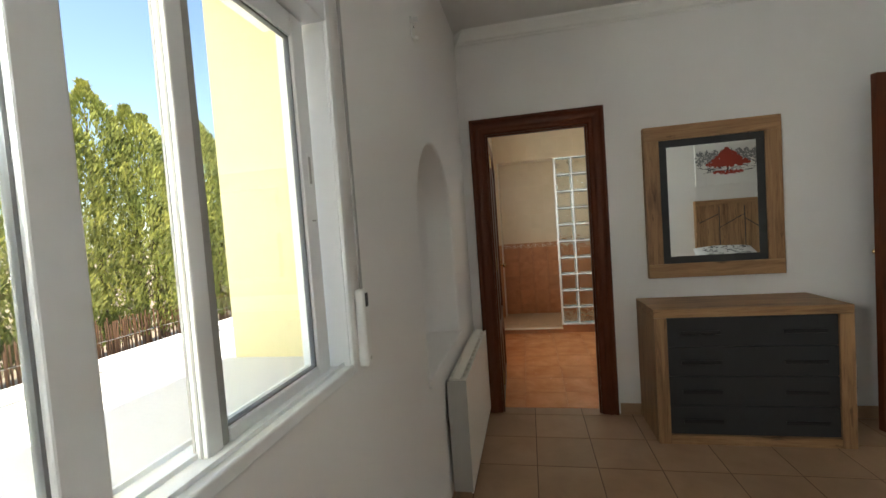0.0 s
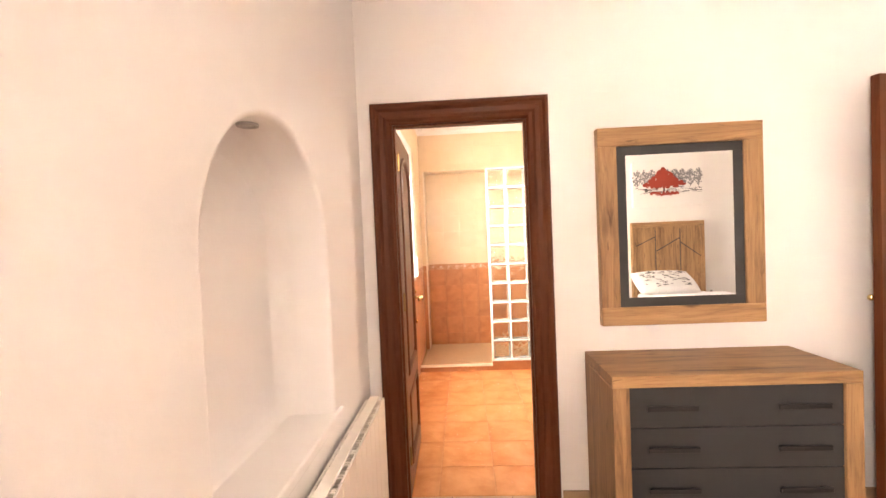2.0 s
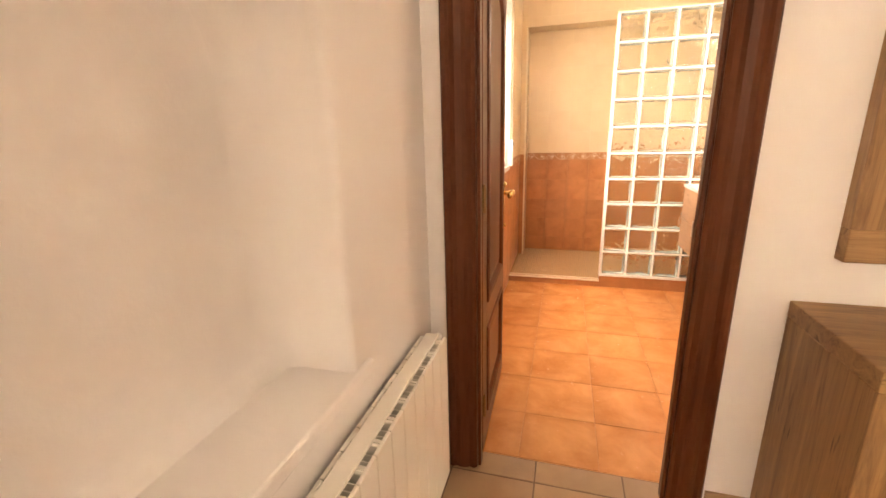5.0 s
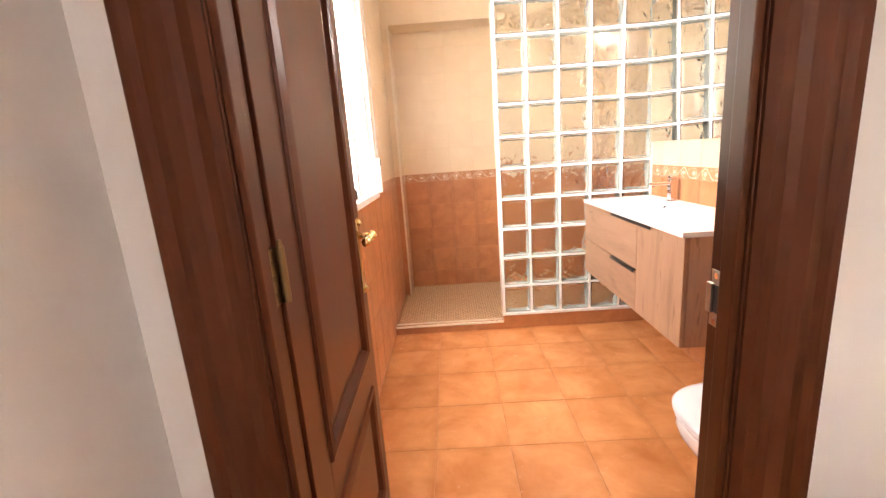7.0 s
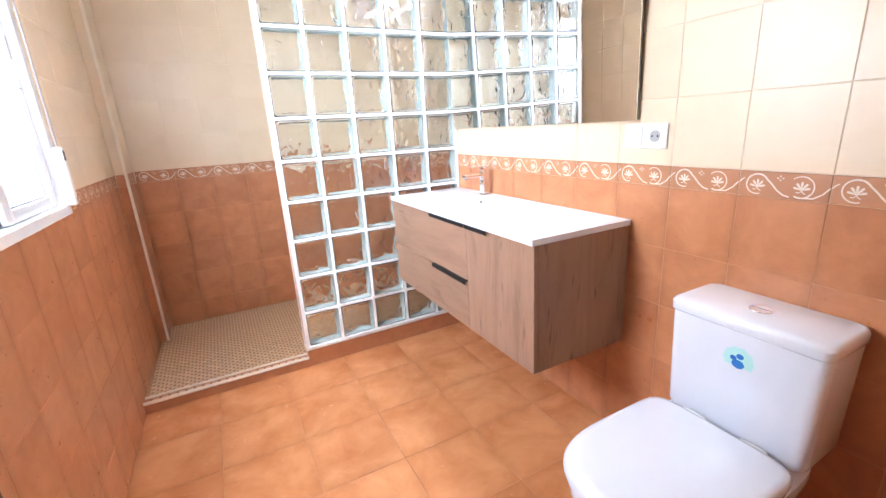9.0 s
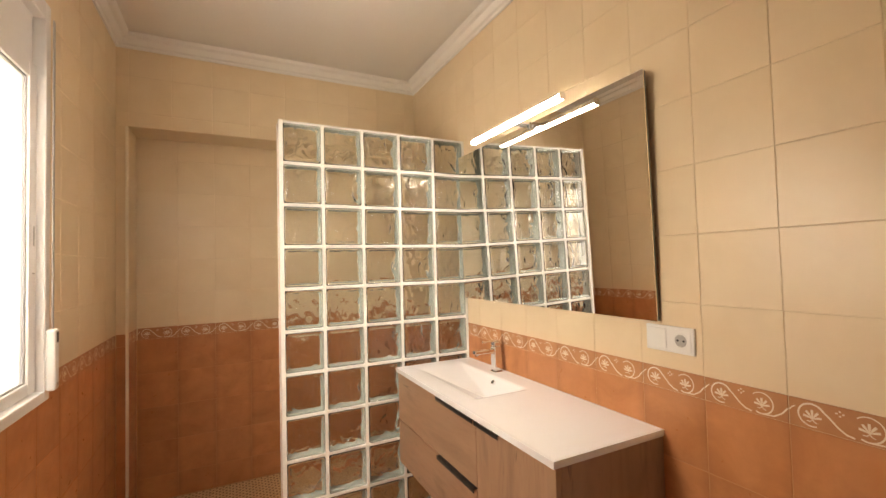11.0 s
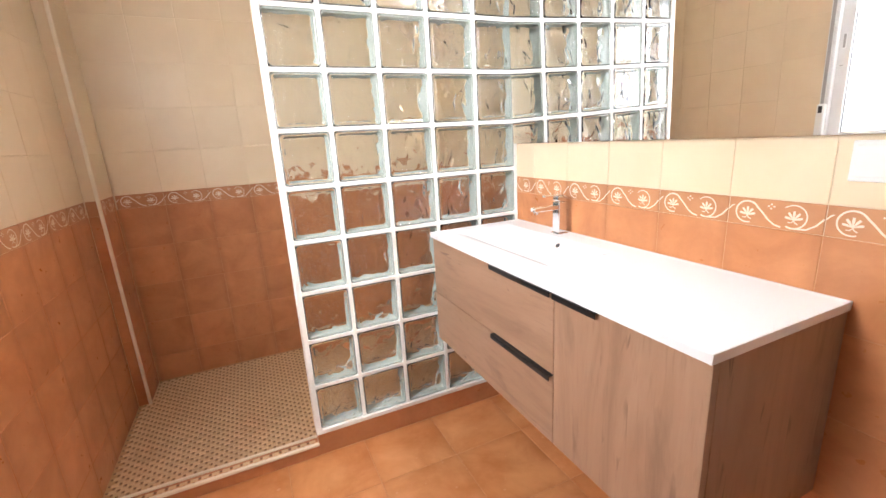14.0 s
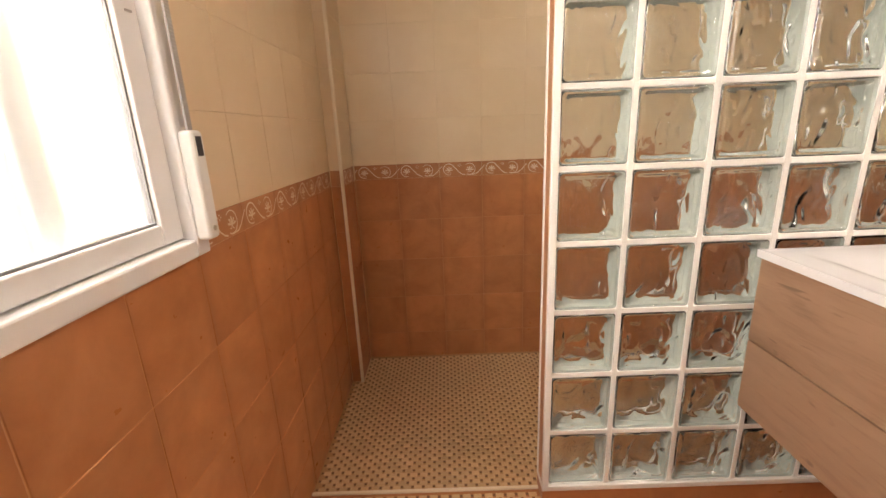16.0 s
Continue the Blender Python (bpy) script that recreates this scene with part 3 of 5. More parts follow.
# ---- windows ----
def sliding_window(name, x, y0, y1, z0, z1, pane_top, sashes, label, glass, casing, proud, bar, rail, splay=0.0):
    """White aluminium sliding window with its shutter box, seen from inside (+x). x: face of the wall. sashes: (y0, y1, depth) each."""
    w = empty(name)
    w.matrix_world = Matrix.Identity(4)
    c, xo = casing, x + proud
    for nm, b in (("casing_upright", (y0 - c, y0 + bar, z0 - c, z1 + c)), ("casing_upright", (y1 - bar, y1 + c, z0 - c, z1 + c)),
                  ("casing_sill", (y0 + bar, y1 - bar, z0 - c, z0 + rail)), ("casing_head", (y0 + bar, y1 - bar, z1 - 0.03, z1 + c))):
        bm = box(x - 0.004, xo, *b, 0.004)
        part(nm, bm, "white_metal", w)
    # track frame behind the casing
    for nm, b in (("track_upright", (y0, y0 + 0.022, z0, z1)), ("track_upright", (y1 - 0.022, y1, z0, z1)), ("track_sill", (y0 + 0.022, y1 - 0.022, z0, z0 + 0.022))):
        part(nm, box(x - 0.13, x - 0.004, *b, 0.002), "white_metal", w)
    for d in (-0.022, -0.066, -0.112):
        part("track_rail", box(x + d - 0.003, x + d + 0.003, y0 + 0.022, y1 - 0.022, z0 + 0.022, z0 + 0.030), "white_metal", w)
    part("shutter_box", box(x - 0.16, x + 0.004, y0 + 0.022, y1 - 0.022, pane_top + 0.055, z1, 0.003), "white_metal", w)
    for a, b, d in sashes:
        s = empty("sash")
        s.parent = w
        fr = 0.052
        za, zb = z0 + 0.008, pane_top + 0.052
        if splay and a > 0:
            # narrow meeting stile with its brush seal; dark strips paint the shade in its side grooves
            part("stile", box(x + d - 0.026, x + d, a, a + 0.034, za, zb, 0.003), "white_metal", s)
            part("brush_seal", box(x + d - 0.024, x + d - 0.004, a + 0.034, a + fr, za, zb, 0.002), "rad_dark", s, "dark brush seal strip")
            for g in (-0.021, -0.009):
                part("side_groove", box(x + d + g - 0.0022, x + d + g + 0.0022, a - 0.0012, a + 0.002, za, zb), "rad_dark", s)
        else:
            part("stile", box(x + d - 0.030, x + d, a, a + fr, za, zb, 0.003), "white_metal", s)
        part("stile", box(x + d - 0.030, x + d, b - fr, b, za, zb, 0.003), "white_metal", s)
        part("bottom_rail", box(x + d - 0.029, x + d - 0.001, a + fr, b - fr, za, za + 0.036, 0.003), "white_metal", s)
        part("top_rail", box(x + d - 0.029, x + d - 0.001, a + fr, b - fr, zb - 0.052, zb, 0.003), "white_metal", s)
        gk = bmesh.new()
        for bb in ((a + fr, a + fr + 0.004, za + 0.036, zb - 0.052), (b - fr - 0.004, b - fr, za + 0.036, zb - 0.052), (a + fr + 0.004, b - fr - 0.004, za + 0.036, za + 0.040), (a + fr + 0.004, b - fr - 0.004, zb - 0.056, zb - 0.052)):
            box(x + d - 0.022, x + d - 0.008, *bb, bm=gk)
        part("gasket", gk, "rubber", s, "grey rubber gasket")
        p = part("pane", box(x + d - 0.018, x + d - 0.013, a + fr - 0.004, b - fr + 0.004, za + 0.032, zb - 0.048), glass, s)
        p.visible_shadow = False
        if d < 0.0 and a < 0.0 and x == BX:
            continue
        latch = part("latch", box(x + d - 0.002, x + d + 0.0015, b - 0.031, b - 0.015, z0 + 0.452, z0 + 0.526, 0.0012), "white_metal", s, "recessed sash latch")
        part("slot", box(x + d, x + d + 0.0024, b - 0.028, b - 0.018, z0 + 0.458, z0 + 0.520, 0.001), "rad_dark", latch)
        part("stud", box(x + d, x + d + 0.003, b - 0.030, b - 0.016, z0 + 0.372, z0 + 0.376, 0.001), "rad_dark", s)
    # outside reveal, rendered yellow like the house
    xa, xb = BX - WT - 0.002, x - 0.137
    for nm, b in (("outer_reveal", (y1 + splay, y1 + splay + 0.004, z0 - 0.02, z1)), ("outer_reveal", (y0 - 0.004, y0, z0 - 0.02, z1)), ("outer_lintel", (y0, y1 + splay, z1 - 0.004, z1 + 0.001))):
        part(nm, box(xa, xb, b[0] - 0.006, b[1] + 0.001, b[2], b[3]), "yellow", w, "pale yellow rendered reveal")
    part("outer_sill", box(xa - 0.03, xb, y0, y1 + splay, z0 - 0.01, z0 + 0.006, 0.002), "kerb", w, "white outer sill")
    return structure(w, label, "window")


sliding_window("window_1", BX, W0, W1, WZ0, WZ1, 1.80, ((W0 + 0.02, 0.338, -0.014), (0.503, 0.900, -0.046)),
               "white aluminium sliding window with sash pushed aside", "pane", 0.0, 0.006, 0.024, 0.026, 0.115)
sliding_window("window_2", TX, B0, B1, BZ0, BZ1, 2.02, ((B0 + 0.02, 4.735, -0.040), (4.487, 4.900, 0.012)),
               "white aluminium sliding window with bright glass", "frost", 0.028, 0.034, 0.012, 0.006)
part_block = part("sash_stop", box(TX - 0.045, TX + 0.006, 4.435, 4.475, 1.052, 1.098, 0.004), "dark_plastic")
tagged(part_block, "dark plastic stop block in the window track", "stop block")


def strap_winder(x, y, z, ztop):
    """Roller-shutter strap with its wall winder; on a wall that looks to +x."""
    w = empty("shutter_winder", x, y, z)
    bm = box(0, 0.026, -0.019, 0.019, 0, 0.195, 0.008, None, 3)
    housing = part("housing", bm, "plastic", w)
    part("slot", box(0.022, 0.0275, -0.009, 0.009, 0.150, 0.185, 0.002), "dark_plastic", housing)
    part("screw", tube((0.024, 0, 0.02), (0.0275, 0, 0.02), 0.005, n=10), "steel", housing)
    bm = bmesh.new()
    n = int((ztop - z - 0.19) / 0.006)
    for i in range(n):
        za = 0.185 + i * 0.006
        box(0.012, 0.0155, -0.007, 0.007, za, za + 0.0050, 0.0, bm)
    box(0.0125, 0.0145, -0.0065, 0.0065, 0.16, ztop - z, 0, bm)
    part("strap", bm, "strap", w, "grey ribbed shutter strap")
    return tagged(w, "white shutter winder with a grey woven strap", "shutter winder")


strap_winder(BX, 0.976, 1.027, 2.5)
strap_winder(TX + 0.033, 4.921, 1.042, 2.24)


# ---- bedroom things ----
def radiator(x0, x1, y0, y1, z0, z1):
    """Sectional aluminium radiator along y."""
    r = empty("radiator", (x0 + x1) / 2, (y0 + y1) / 2, 0)
    n = 12
    step = (y1 - y0) / n
    sec = bmesh.new()
    a, d, h = step / 2 - 0.0008, (x1 - x0) / 2, z1
    box(d - 0.010, d, -a, a, z0, h - 0.004, 0.003, sec)           # front plate
    box(d - 0.030, d - 0.008, -0.004, 0.004, h - 0.030, h - 0.003, 0.001, sec)
    box(-d + 0.004, -d + 0.016, -a, a, z0 + 0.02, h - 0.010, 0.003, sec)
    box(-d + 0.016, d - 0.01, -0.012, 0.012, z0 + 0.01, h - 0.006, 0.004, sec)
    for yy in (-0.030, 0.030):
        box(-d + 0.012, d - 0.01, yy - 0.0015, yy + 0.0015, z0 + 0.02, h - 0.016, 0, sec)
    me = bpy.data.meshes.new("section")
    sec.to_mesh(me); sec.free()
    me.materials.append(M["radiator"])
    for i in range(n):
        shared("section", me, r, pose(0, -(y1 - y0) / 2 + step * (i + 0.5), 0))
    top = bmesh.new()
    box(-0.022, d - 0.026, -(y1 - y0) / 2, (y1 - y0) / 2, h - 0.006, h + 0.003, 0.002, top)
    part("top_bar", top, "radiator", r)
    part("end_plate", box(-d + 0.004, d - 0.001, -(y1 - y0) / 2 - 0.006, -(y1 - y0) / 2 - 0.0005, z0 + 0.01, h - 0.004, 0.002), "rad_dark", r, "bare grey metal end of the radiator")
    part("valve", tube((0.01, (y1 - y0) / 2 - 0.004, h - 0.022), (0.01, (y1 - y0) / 2 + 0.034, h - 0.022), 0.013, bevel=0.004), "plastic", r, "white bleed valve cap")
    pipe = tube((-0.01, (y1 - y0) / 2 + 0.02, z0 + 0.03), (-0.01, (y1 - y0) / 2 + 0.02, 0.0), 0.008)
    tube((-0.01, (y1 - y0) / 2 - 0.002, z0 + 0.03), (-0.01, (y1 - y0) / 2 + 0.03, z0 + 0.03), 0.012, bm=pipe)
    part("pipe", pipe, "radiator", r)
    return tagged(r, "cream enamelled sectional radiator under the arched niche", "radiator")


radiator(BX + 0.012, BX + 0.108, 1.90, 2.855, 0.10, 0.650)

spot = empty("recessed_spotlight", BX - 0.095, ncy + 0.012, NZ1 - 0.004)
ring = bmesh.new()
for ra, rb, za, zb in ((0.023, 0.0305, -0.005, -0.005), (0.0305, 0.032, -0.005, 0.002), (0.017, 0.023, 0.004, -0.005)):
    loft([[(ra * math.cos(i * math.pi / 16), ra * math.sin(i * math.pi / 16), za) for i in range(32)], [(rb * math.cos(i * math.pi / 16), rb * math.sin(i * math.pi / 16), zb) for i in range(32)]], ring, False, False)
part("ring", ring, "rad_dark", spot, "dark grey spotlight ring", smooth=True)
part("lens", tube((0, 0, 0.0), (0, 0, 0.010), 0.020), "steel", spot, "unlit lens")
tagged(spot, "dark grey recessed spotlight in the head of the niche", "spotlight")

plate = part("wall_plate", box(BX, BX + 0.010, 1.750, 1.800, 2.170, 2.260, 0.003), "plastic")
part("hook", box(BX + 0.010, BX + 0.034, 1.756, 1.768, 2.235, 2.256, 0.003), "plastic", plate)
part("hook", box(BX + 0.010, BX + 0.026, 1.784, 1.794, 2.176, 2.190, 0.003), "plastic", plate)
part("screw", tube((BX + 0.009, 1.775, 2.222), (BX + 0.0115, 1.775, 2.222), 0.004, n=10), "dark_plastic", plate)
tagged(plate, "small white bracket plate with hooks high on the wall", "wall plate")
tagged(part("wall_hook", box(0.72, 0.80, DY - 0.004, DY, 2.105, 2.111, 0.001), "wall"), "faint painted-over strip on the white wall", "strip")


def dresser(x0, x1, y0, y1, h):
    """Oak chest of four dark drawers."""
    d = empty("chest_of_drawers", (x0 + x1) / 2, (y0 + y1) / 2, 0)
    w, dp = (x1 - x0) / 2, (y1 - y0) / 2
    part("top", box(-w, w, -dp, dp, h - 0.050, h, 0.003), "oak_x", d)
    part("side", box(-w, -w + 0.070, -dp, dp, 0, h - 0.051, 0.003), "oak_z", d)
    part("side", box(w - 0.070, w, -dp, dp, 0, h - 0.051, 0.003), "oak_z", d)
    part("plinth", box(-w + 0.070, w - 0.070, -dp + 0.002, dp, 0, 0.055, 0.003), "oak_x", d)
    part("back", box(-w + 0.070, w - 0.070, -dp + 0.06, dp, 0.055, h - 0.051), "grey", d)
    n = 4
    dh = (h - 0.051 - 0.058) / n
    for i in range(n):
        za = 0.058 + i * dh
        dr = part("drawer", box(-w + 0.072, w - 0.072, -dp + 0.010, -dp + 0.058, za + 0.0015, za + dh - 0.0025, 0.002), "grey", d, "anthracite drawer front")
        for hx in (-w + 0.24, w - 0.24):
            bm = box(hx - 0.105, hx + 0.105, -dp - 0.018, -dp - 0.006, za + dh * 0.5 - 0.010, za + dh * 0.5 + 0.012, 0.004)
            for q in (-0.08, 0.08):
                tube((hx + q, -dp + 0.012, za + dh * 0.5), (hx + q, -dp - 0.010, za + dh * 0.5), 0.006, bm=bm, n=10)
            part("handle", bm, "black", dr, "black bar handle")
    return tagged(d, "rustic oak chest with anthracite drawers under the mirror", "chest of drawers")


dresser(0.618, 1.622, 2.615, 3.016, 0.80)


def wall_mirror(x0, x1, z0, z1, y):
    """Mirror in a broad oak frame with a dark inner frame, on a wall that looks to -y."""
    f = empty("wall_mirror", (x0 + x1) / 2, y, (z0 + z1) / 2)
    w, h, b, dp = (x1 - x0) / 2, (z1 - z0) / 2, 0.092, 0.046
    part("frame_rail", box(-w, w, -dp, 0, h - b, h, 0.003), "oak_x", f)
    part("frame_rail", box(-w, w, -dp, 0, -h, -h + b, 0.003), "oak_x", f)
    part("frame_stile", box(-w, -w + b, -dp + 0.0008, 0, -h + b, h - b, 0.002), "oak_z", f)
    part("frame_stile", box(w - b, w, -dp + 0.0008, 0, -h + b, h - b, 0.002), "oak_z", f)
    i = b + 0.046
    bm = bmesh.new()
    for q in ((-w + b, w - b, h - i, h - b), (-w + b, w - b, -h + b, -h + i), (-w + b, -w + i, -h + i, h - i), (w - i, w - b, -h + i, h - i)):
        box(q[0], q[1], -dp + 0.010, -0.006, q[2], q[3], 0.001, bm)
    part("inner_frame", bm, "grey", f, "anthracite inner frame")
    part("glass", box(-w + i - 0.004, w - i + 0.004, -0.034, -0.028, -h + i - 0.004, h - i + 0.004), "mirror", f, "silvered mirror glass")
    return tagged(f, "mirror in a rustic oak frame above the chest", "mirror")


wall_mirror(0.701, 1.494, 0.933, 1.917, DY)

# skirting of the bedroom
for nm, b in (("baseboard_north", (DR + 0.125, 4.3, DY - 0.012, DY, 0, 0.075)), ("baseboard_west", (BX, BX + 0.012, -0.80, DY - 0.013, 0, 0.075))):
    structure(part(nm, box(*b, 0.002), "bed_floor"), "beige tile skirting of the bedroom", "baseboard")


# an open door that leans into the room beside the chest
def plain_door_edge():
    d = door_leaf(0.80, 2.045, 1.04)
    d.name = "door_2"
    d.matrix_world = pose(2.655, 2.985, 0.008, 0, 0, 180 + 10.5)
    return structure(d, "dark mahogany-stained bedroom door standing open", "door")


plain_door_edge()


def bed(x0, x1, yb, yf, head_h):
    b = empty("single_bed", (x0 + x1) / 2, yb, 0)
    w, ln = (x1 - x0) / 2, yf - yb
    hb = part("headboard", box(-w, w, 0.0, 0.045, 0.10, head_h, 0.004), "oak_z", b, "rustic oak headboard with slanting grooves")
    # raised dark strips paint the shade of the headboard's grooves
    for xx in (-w * 0.34, w * 0.34):
        part("groove", box(xx - 0.005, xx + 0.005, 0.0445, 0.0465, 0.3, head_h - 0.10), "dark_plastic", hb)
    for xa, za, xb, zb in ((-w + 0.06, 1.18, -w * 0.34, 1.30), (-w * 0.34, 1.10, w * 0.34, 1.28), (w * 0.34, 1.22, w - 0.05, 1.02)):
        bm = bmesh.new()
        q = Vector((xb - xa, 0, zb - za)).normalized() * 0.005
        up = Vector((-q.z, 0, q.x))
        loft([[Vector((xa, 0.0445, za)) + up, Vector((xa, 0.0468, za)) + up, Vector((xa, 0.0468, za)) - up, Vector((xa, 0.0445, za)) - up],
              [Vector((xb, 0.0445, zb)) + up, Vector((xb, 0.0468, zb)) + up, Vector((xb, 0.0468, zb)) - up, Vector((xb, 0.0445, zb)) - up]], bm)
        part("groove", bm, "dark_plastic", hb)
    for nm, q in (("frame_rail", (-w, w, 0.0455, 0.06, head_h - 0.07, head_h)), ("frame_stile", (-w, -w + 0.05, 0.0455, 0.06, 0.1, head_h - 0.07)), ("frame_stile", (w - 0.05, w, 0.0455, 0.06, 0.1, head_h - 0.07))):
        part(nm, box(*q, 0.003), "oak_x" if "rail" in nm else "oak_z", hb)
    part("base", box(-w + 0.02, w - 0.02, 0.07, ln, 0.12, 0.34, 0.01), "oak_y", b)
    for xx in (-w + 0.07, w - 0.07):
        for yy in (0.14, ln - 0.07):
            part("leg", box(xx - 0.03, xx + 0.03, yy - 0.03, yy + 0.03, 0, 0.12, 0.003), "oak_z", b)
    part("mattress", box(-w + 0.03, w - 0.03, 0.08, ln, 0.34, 0.55, 0.05, None, 4), "fabric", b, "white mattress", smooth=True)
    part("bedspread", box(-w + 0.005, w - 0.005, 0.5, ln + 0.02, 0.30, 0.60, 0.045, None, 4), "fabric", b, "white printed bedspread", smooth=True)
    return tagged(b, "made single bed with a rustic oak headboard", "bed")


bed(2.31, 3.275, -0.80, 1.10, 1.50)


def pillow(x, y, z):
    p = empty("pillow", x, y, z)
    bm = bmesh.new()
    n = 18
    for s in (1, -1):
        grid = [[None] * (n + 1) for _ in range(n + 1)]
        for i in range(n + 1):
            for j in range(n + 1):
                u, v = 2 * i / n - 1, 2 * j / n - 1
                puff = (max(0, 1 - abs(u) ** 2.4) * max(0, 1 - abs(v) ** 2.4)) ** 0.55
                grid[i][j] = bm.verts.new((0.38 * u * (1 - 0.06 * v * v), 0.23 * v * (1 - 0.07 * u * u), 0.085 + s * (0.075 * puff + 0.002) + 0.01 * math.sin(6 * u) * math.cos(5 * v) * puff))
        for i in range(n):
            for j in range(n):
                f = (grid[i][j], grid[i + 1][j], grid[i + 1][j + 1], grid[i][j + 1])
                bm.faces.new(f if s > 0 else f[::-1])
    bmesh.ops.remove_doubles(bm, verts=bm.verts[:], dist=0.0045)
    part("cover", bm, "fabric", p, smooth=True)
    bars = bmesh.new()
    rnd = random.Random(4)
    for _ in range(60):
        u, v = rnd.uniform(-0.28, 0.28), rnd.uniform(-0.15, 0.15)
        puff = (max(0, 1 - abs(u / 0.38) ** 2.4) * max(0, 1 - abs(v / 0.23) ** 2.4)) ** 0.55
        ang, ln = rnd.uniform(-0.5, 0.5), rnd.uniform(0.03, 0.075)
        c, s_ = math.cos(ang) * ln, math.sin(ang) * ln
        ribbon(bars, [(u - c / 2, v - s_ / 2), (u + c / 2, v + s_ / 2)], 0.012, 0.085 + 0.075 * puff + 0.013)
    tagged(part("print", bars, "print", p, "dark grey printed marks"), kind="stuff")
    p.matrix_world = pose(x, y, z, -32, 0, 0)
    return tagged(p, "white pillow with grey printed marks on the bed", "pillow")


pillow(2.56, -0.42, 0.65)


def painting(x0, x1, z0, z1, y):
    """Canvas with a red tree and grey trees, on a wall that looks to +y."""
    p = empty("painting", (x0 + x1) / 2, y, (z0 + z1) / 2)
    w, h = (x1 - x0) / 2, (z1 - z0) / 2
    part("canvas", box(-w, w, 0, 0.03, -h, h, 0.002), "canvas", p)
    rnd = random.Random(7)

    def blob(bm, cx, cz, rx, rz, n, yy, size, dome=False):
        for i in range(n):
            yy += 0.000012
            a, r = rnd.uniform(0, 6.283), math.sqrt(rnd.random())
            x, z, s = cx + rx * r * math.cos(a), cz + rz * r * (abs(math.sin(a)) if dome else math.sin(a)), size * rnd.uniform(0.5, 1.2)
            bm.faces.new([bm.verts.new((x + s * math.cos(k * 1.2566 + a), yy, z + s * math.sin(k * 1.2566 + a))) for k in range(5)])

    bm = bmesh.new()
    for k in range(9):
        cx = -w + 0.06 + k * (2 * w - 0.12) / 8
        blob(bm, cx, h * 0.30, 0.055, h * 0.36, 110, 0.0304, 0.011)
        box(cx - 0.004, cx + 0.004, 0.0302, 0.0305, -h * 0.15, h * 0.3, 0, bm)
    tagged(part("far_trees", bm, "grey_paint", p), kind="stuff")
    bm = bmesh.new()
    for k in range(7):
        u = k / 6
        blob(bm, -w * 0.1 + 0.012 * math.sin(k * 2.1), h * (-0.02 + 0.62 * u), 0.25 * (1 - u) + 0.03, h * 0.14, int(120 * (1 - u)) + 26, 0.0325 + 0.0003 * k, 0.021)
    blob(bm, -w * 0.1, -h * 0.42, 0.20, h * 0.07, 70, 0.0325, 0.016)
    tagged(part("red_tree", bm, "red", p), kind="stuff")
    bm = bmesh.new()
    box(-w * 0.1 - 0.012, -w * 0.1 + 0.012, 0.0306, 0.0309, -h * 0.3, h * 0.3, 0, bm)
    for k in range(60):
        x, s = rnd.uniform(-w * 0.95, w * 0.9), rnd.uniform(0.02, 0.10)
        z = -h * 0.27 + rnd.uniform(-0.04, 0.04)
        x1_ = min(x + s, w * 0.97)
        box(x, x1_, 0.0320 + k * 0.00001, 0.0322 + k * 0.00001, z, z + rnd.uniform(0.003, 0.010), 0, bm)
    tagged(part("dark_strokes", bm, "ink", p), kind="stuff")
    return tagged(p, "canvas painting of a red tree among grey trees", "painting")


painting(2.35, 3.285, 1.71, 2.31, -0.80)


def wall_socket(name, m, with_switch, label):
    """White flush socket; built looking to +z of its own, then turned."""
    s = empty(name)
    wd = 0.079 if with_switch else 0.04
    part("surround", box(-wd, wd, -0.040, 0.040, 0, 0.009, 0.003), "plastic", s)
    cx = wd - 0.040
    if with_switch:
        part("rocker", box(-wd + 0.008, -wd + 0.071, -0.031, 0.031, 0.008, 0.013, 0.002), "plastic", s, "white rocker switch")
    bm = box(cx - 0.031, cx + 0.031, -0.031, 0.031, 0.008, 0.011, 0.001)
    face = part("socket_face", bm, "plastic", s)
    ring = bmesh.new()
    c = lambda r, z: [(cx + r * math.cos(i * math.pi / 14), r * math.sin(i * math.pi / 14), z) for i in range(28)]
    loft([c(0.0235, 0.0112), c(0.0215, 0.0126), c(0.0195, 0.0118)], ring, False, False)
    part("socket_ring", ring, "plastic", face, smooth=True)
    # no recess: grey disc and dark dots paint the shade of well and holes
    well = tube((cx, 0, 0.0108), (cx, 0, 0.0114), 0.0185, n=28)
    part("socket_well", well, "strap", face, "grey disc painted as the shade in the socket well")
    for yy in (-0.0095, 0.0095):
        part("socket_hole", tube((cx + yy, 0, 0.0112), (cx + yy, 0, 0.0120), 0.0034, n=10), "dark_plastic", face)
    for yy in (-0.0165, 0.0165):
        part("earth_clip", box(cx - 0.003, cx + 0.003, yy - 0.002, yy + 0.002, 0.0112, 0.0125), "steel", face)
    s.matrix_world = m
    return tagged(s, label, "socket")


wall_socket("wall_socket", Matrix.Translation((3.37, -0.80, 0.53)) @ pose(0, 0, 0, -90, 0, 0), False, "white wall socket beside the headboard")


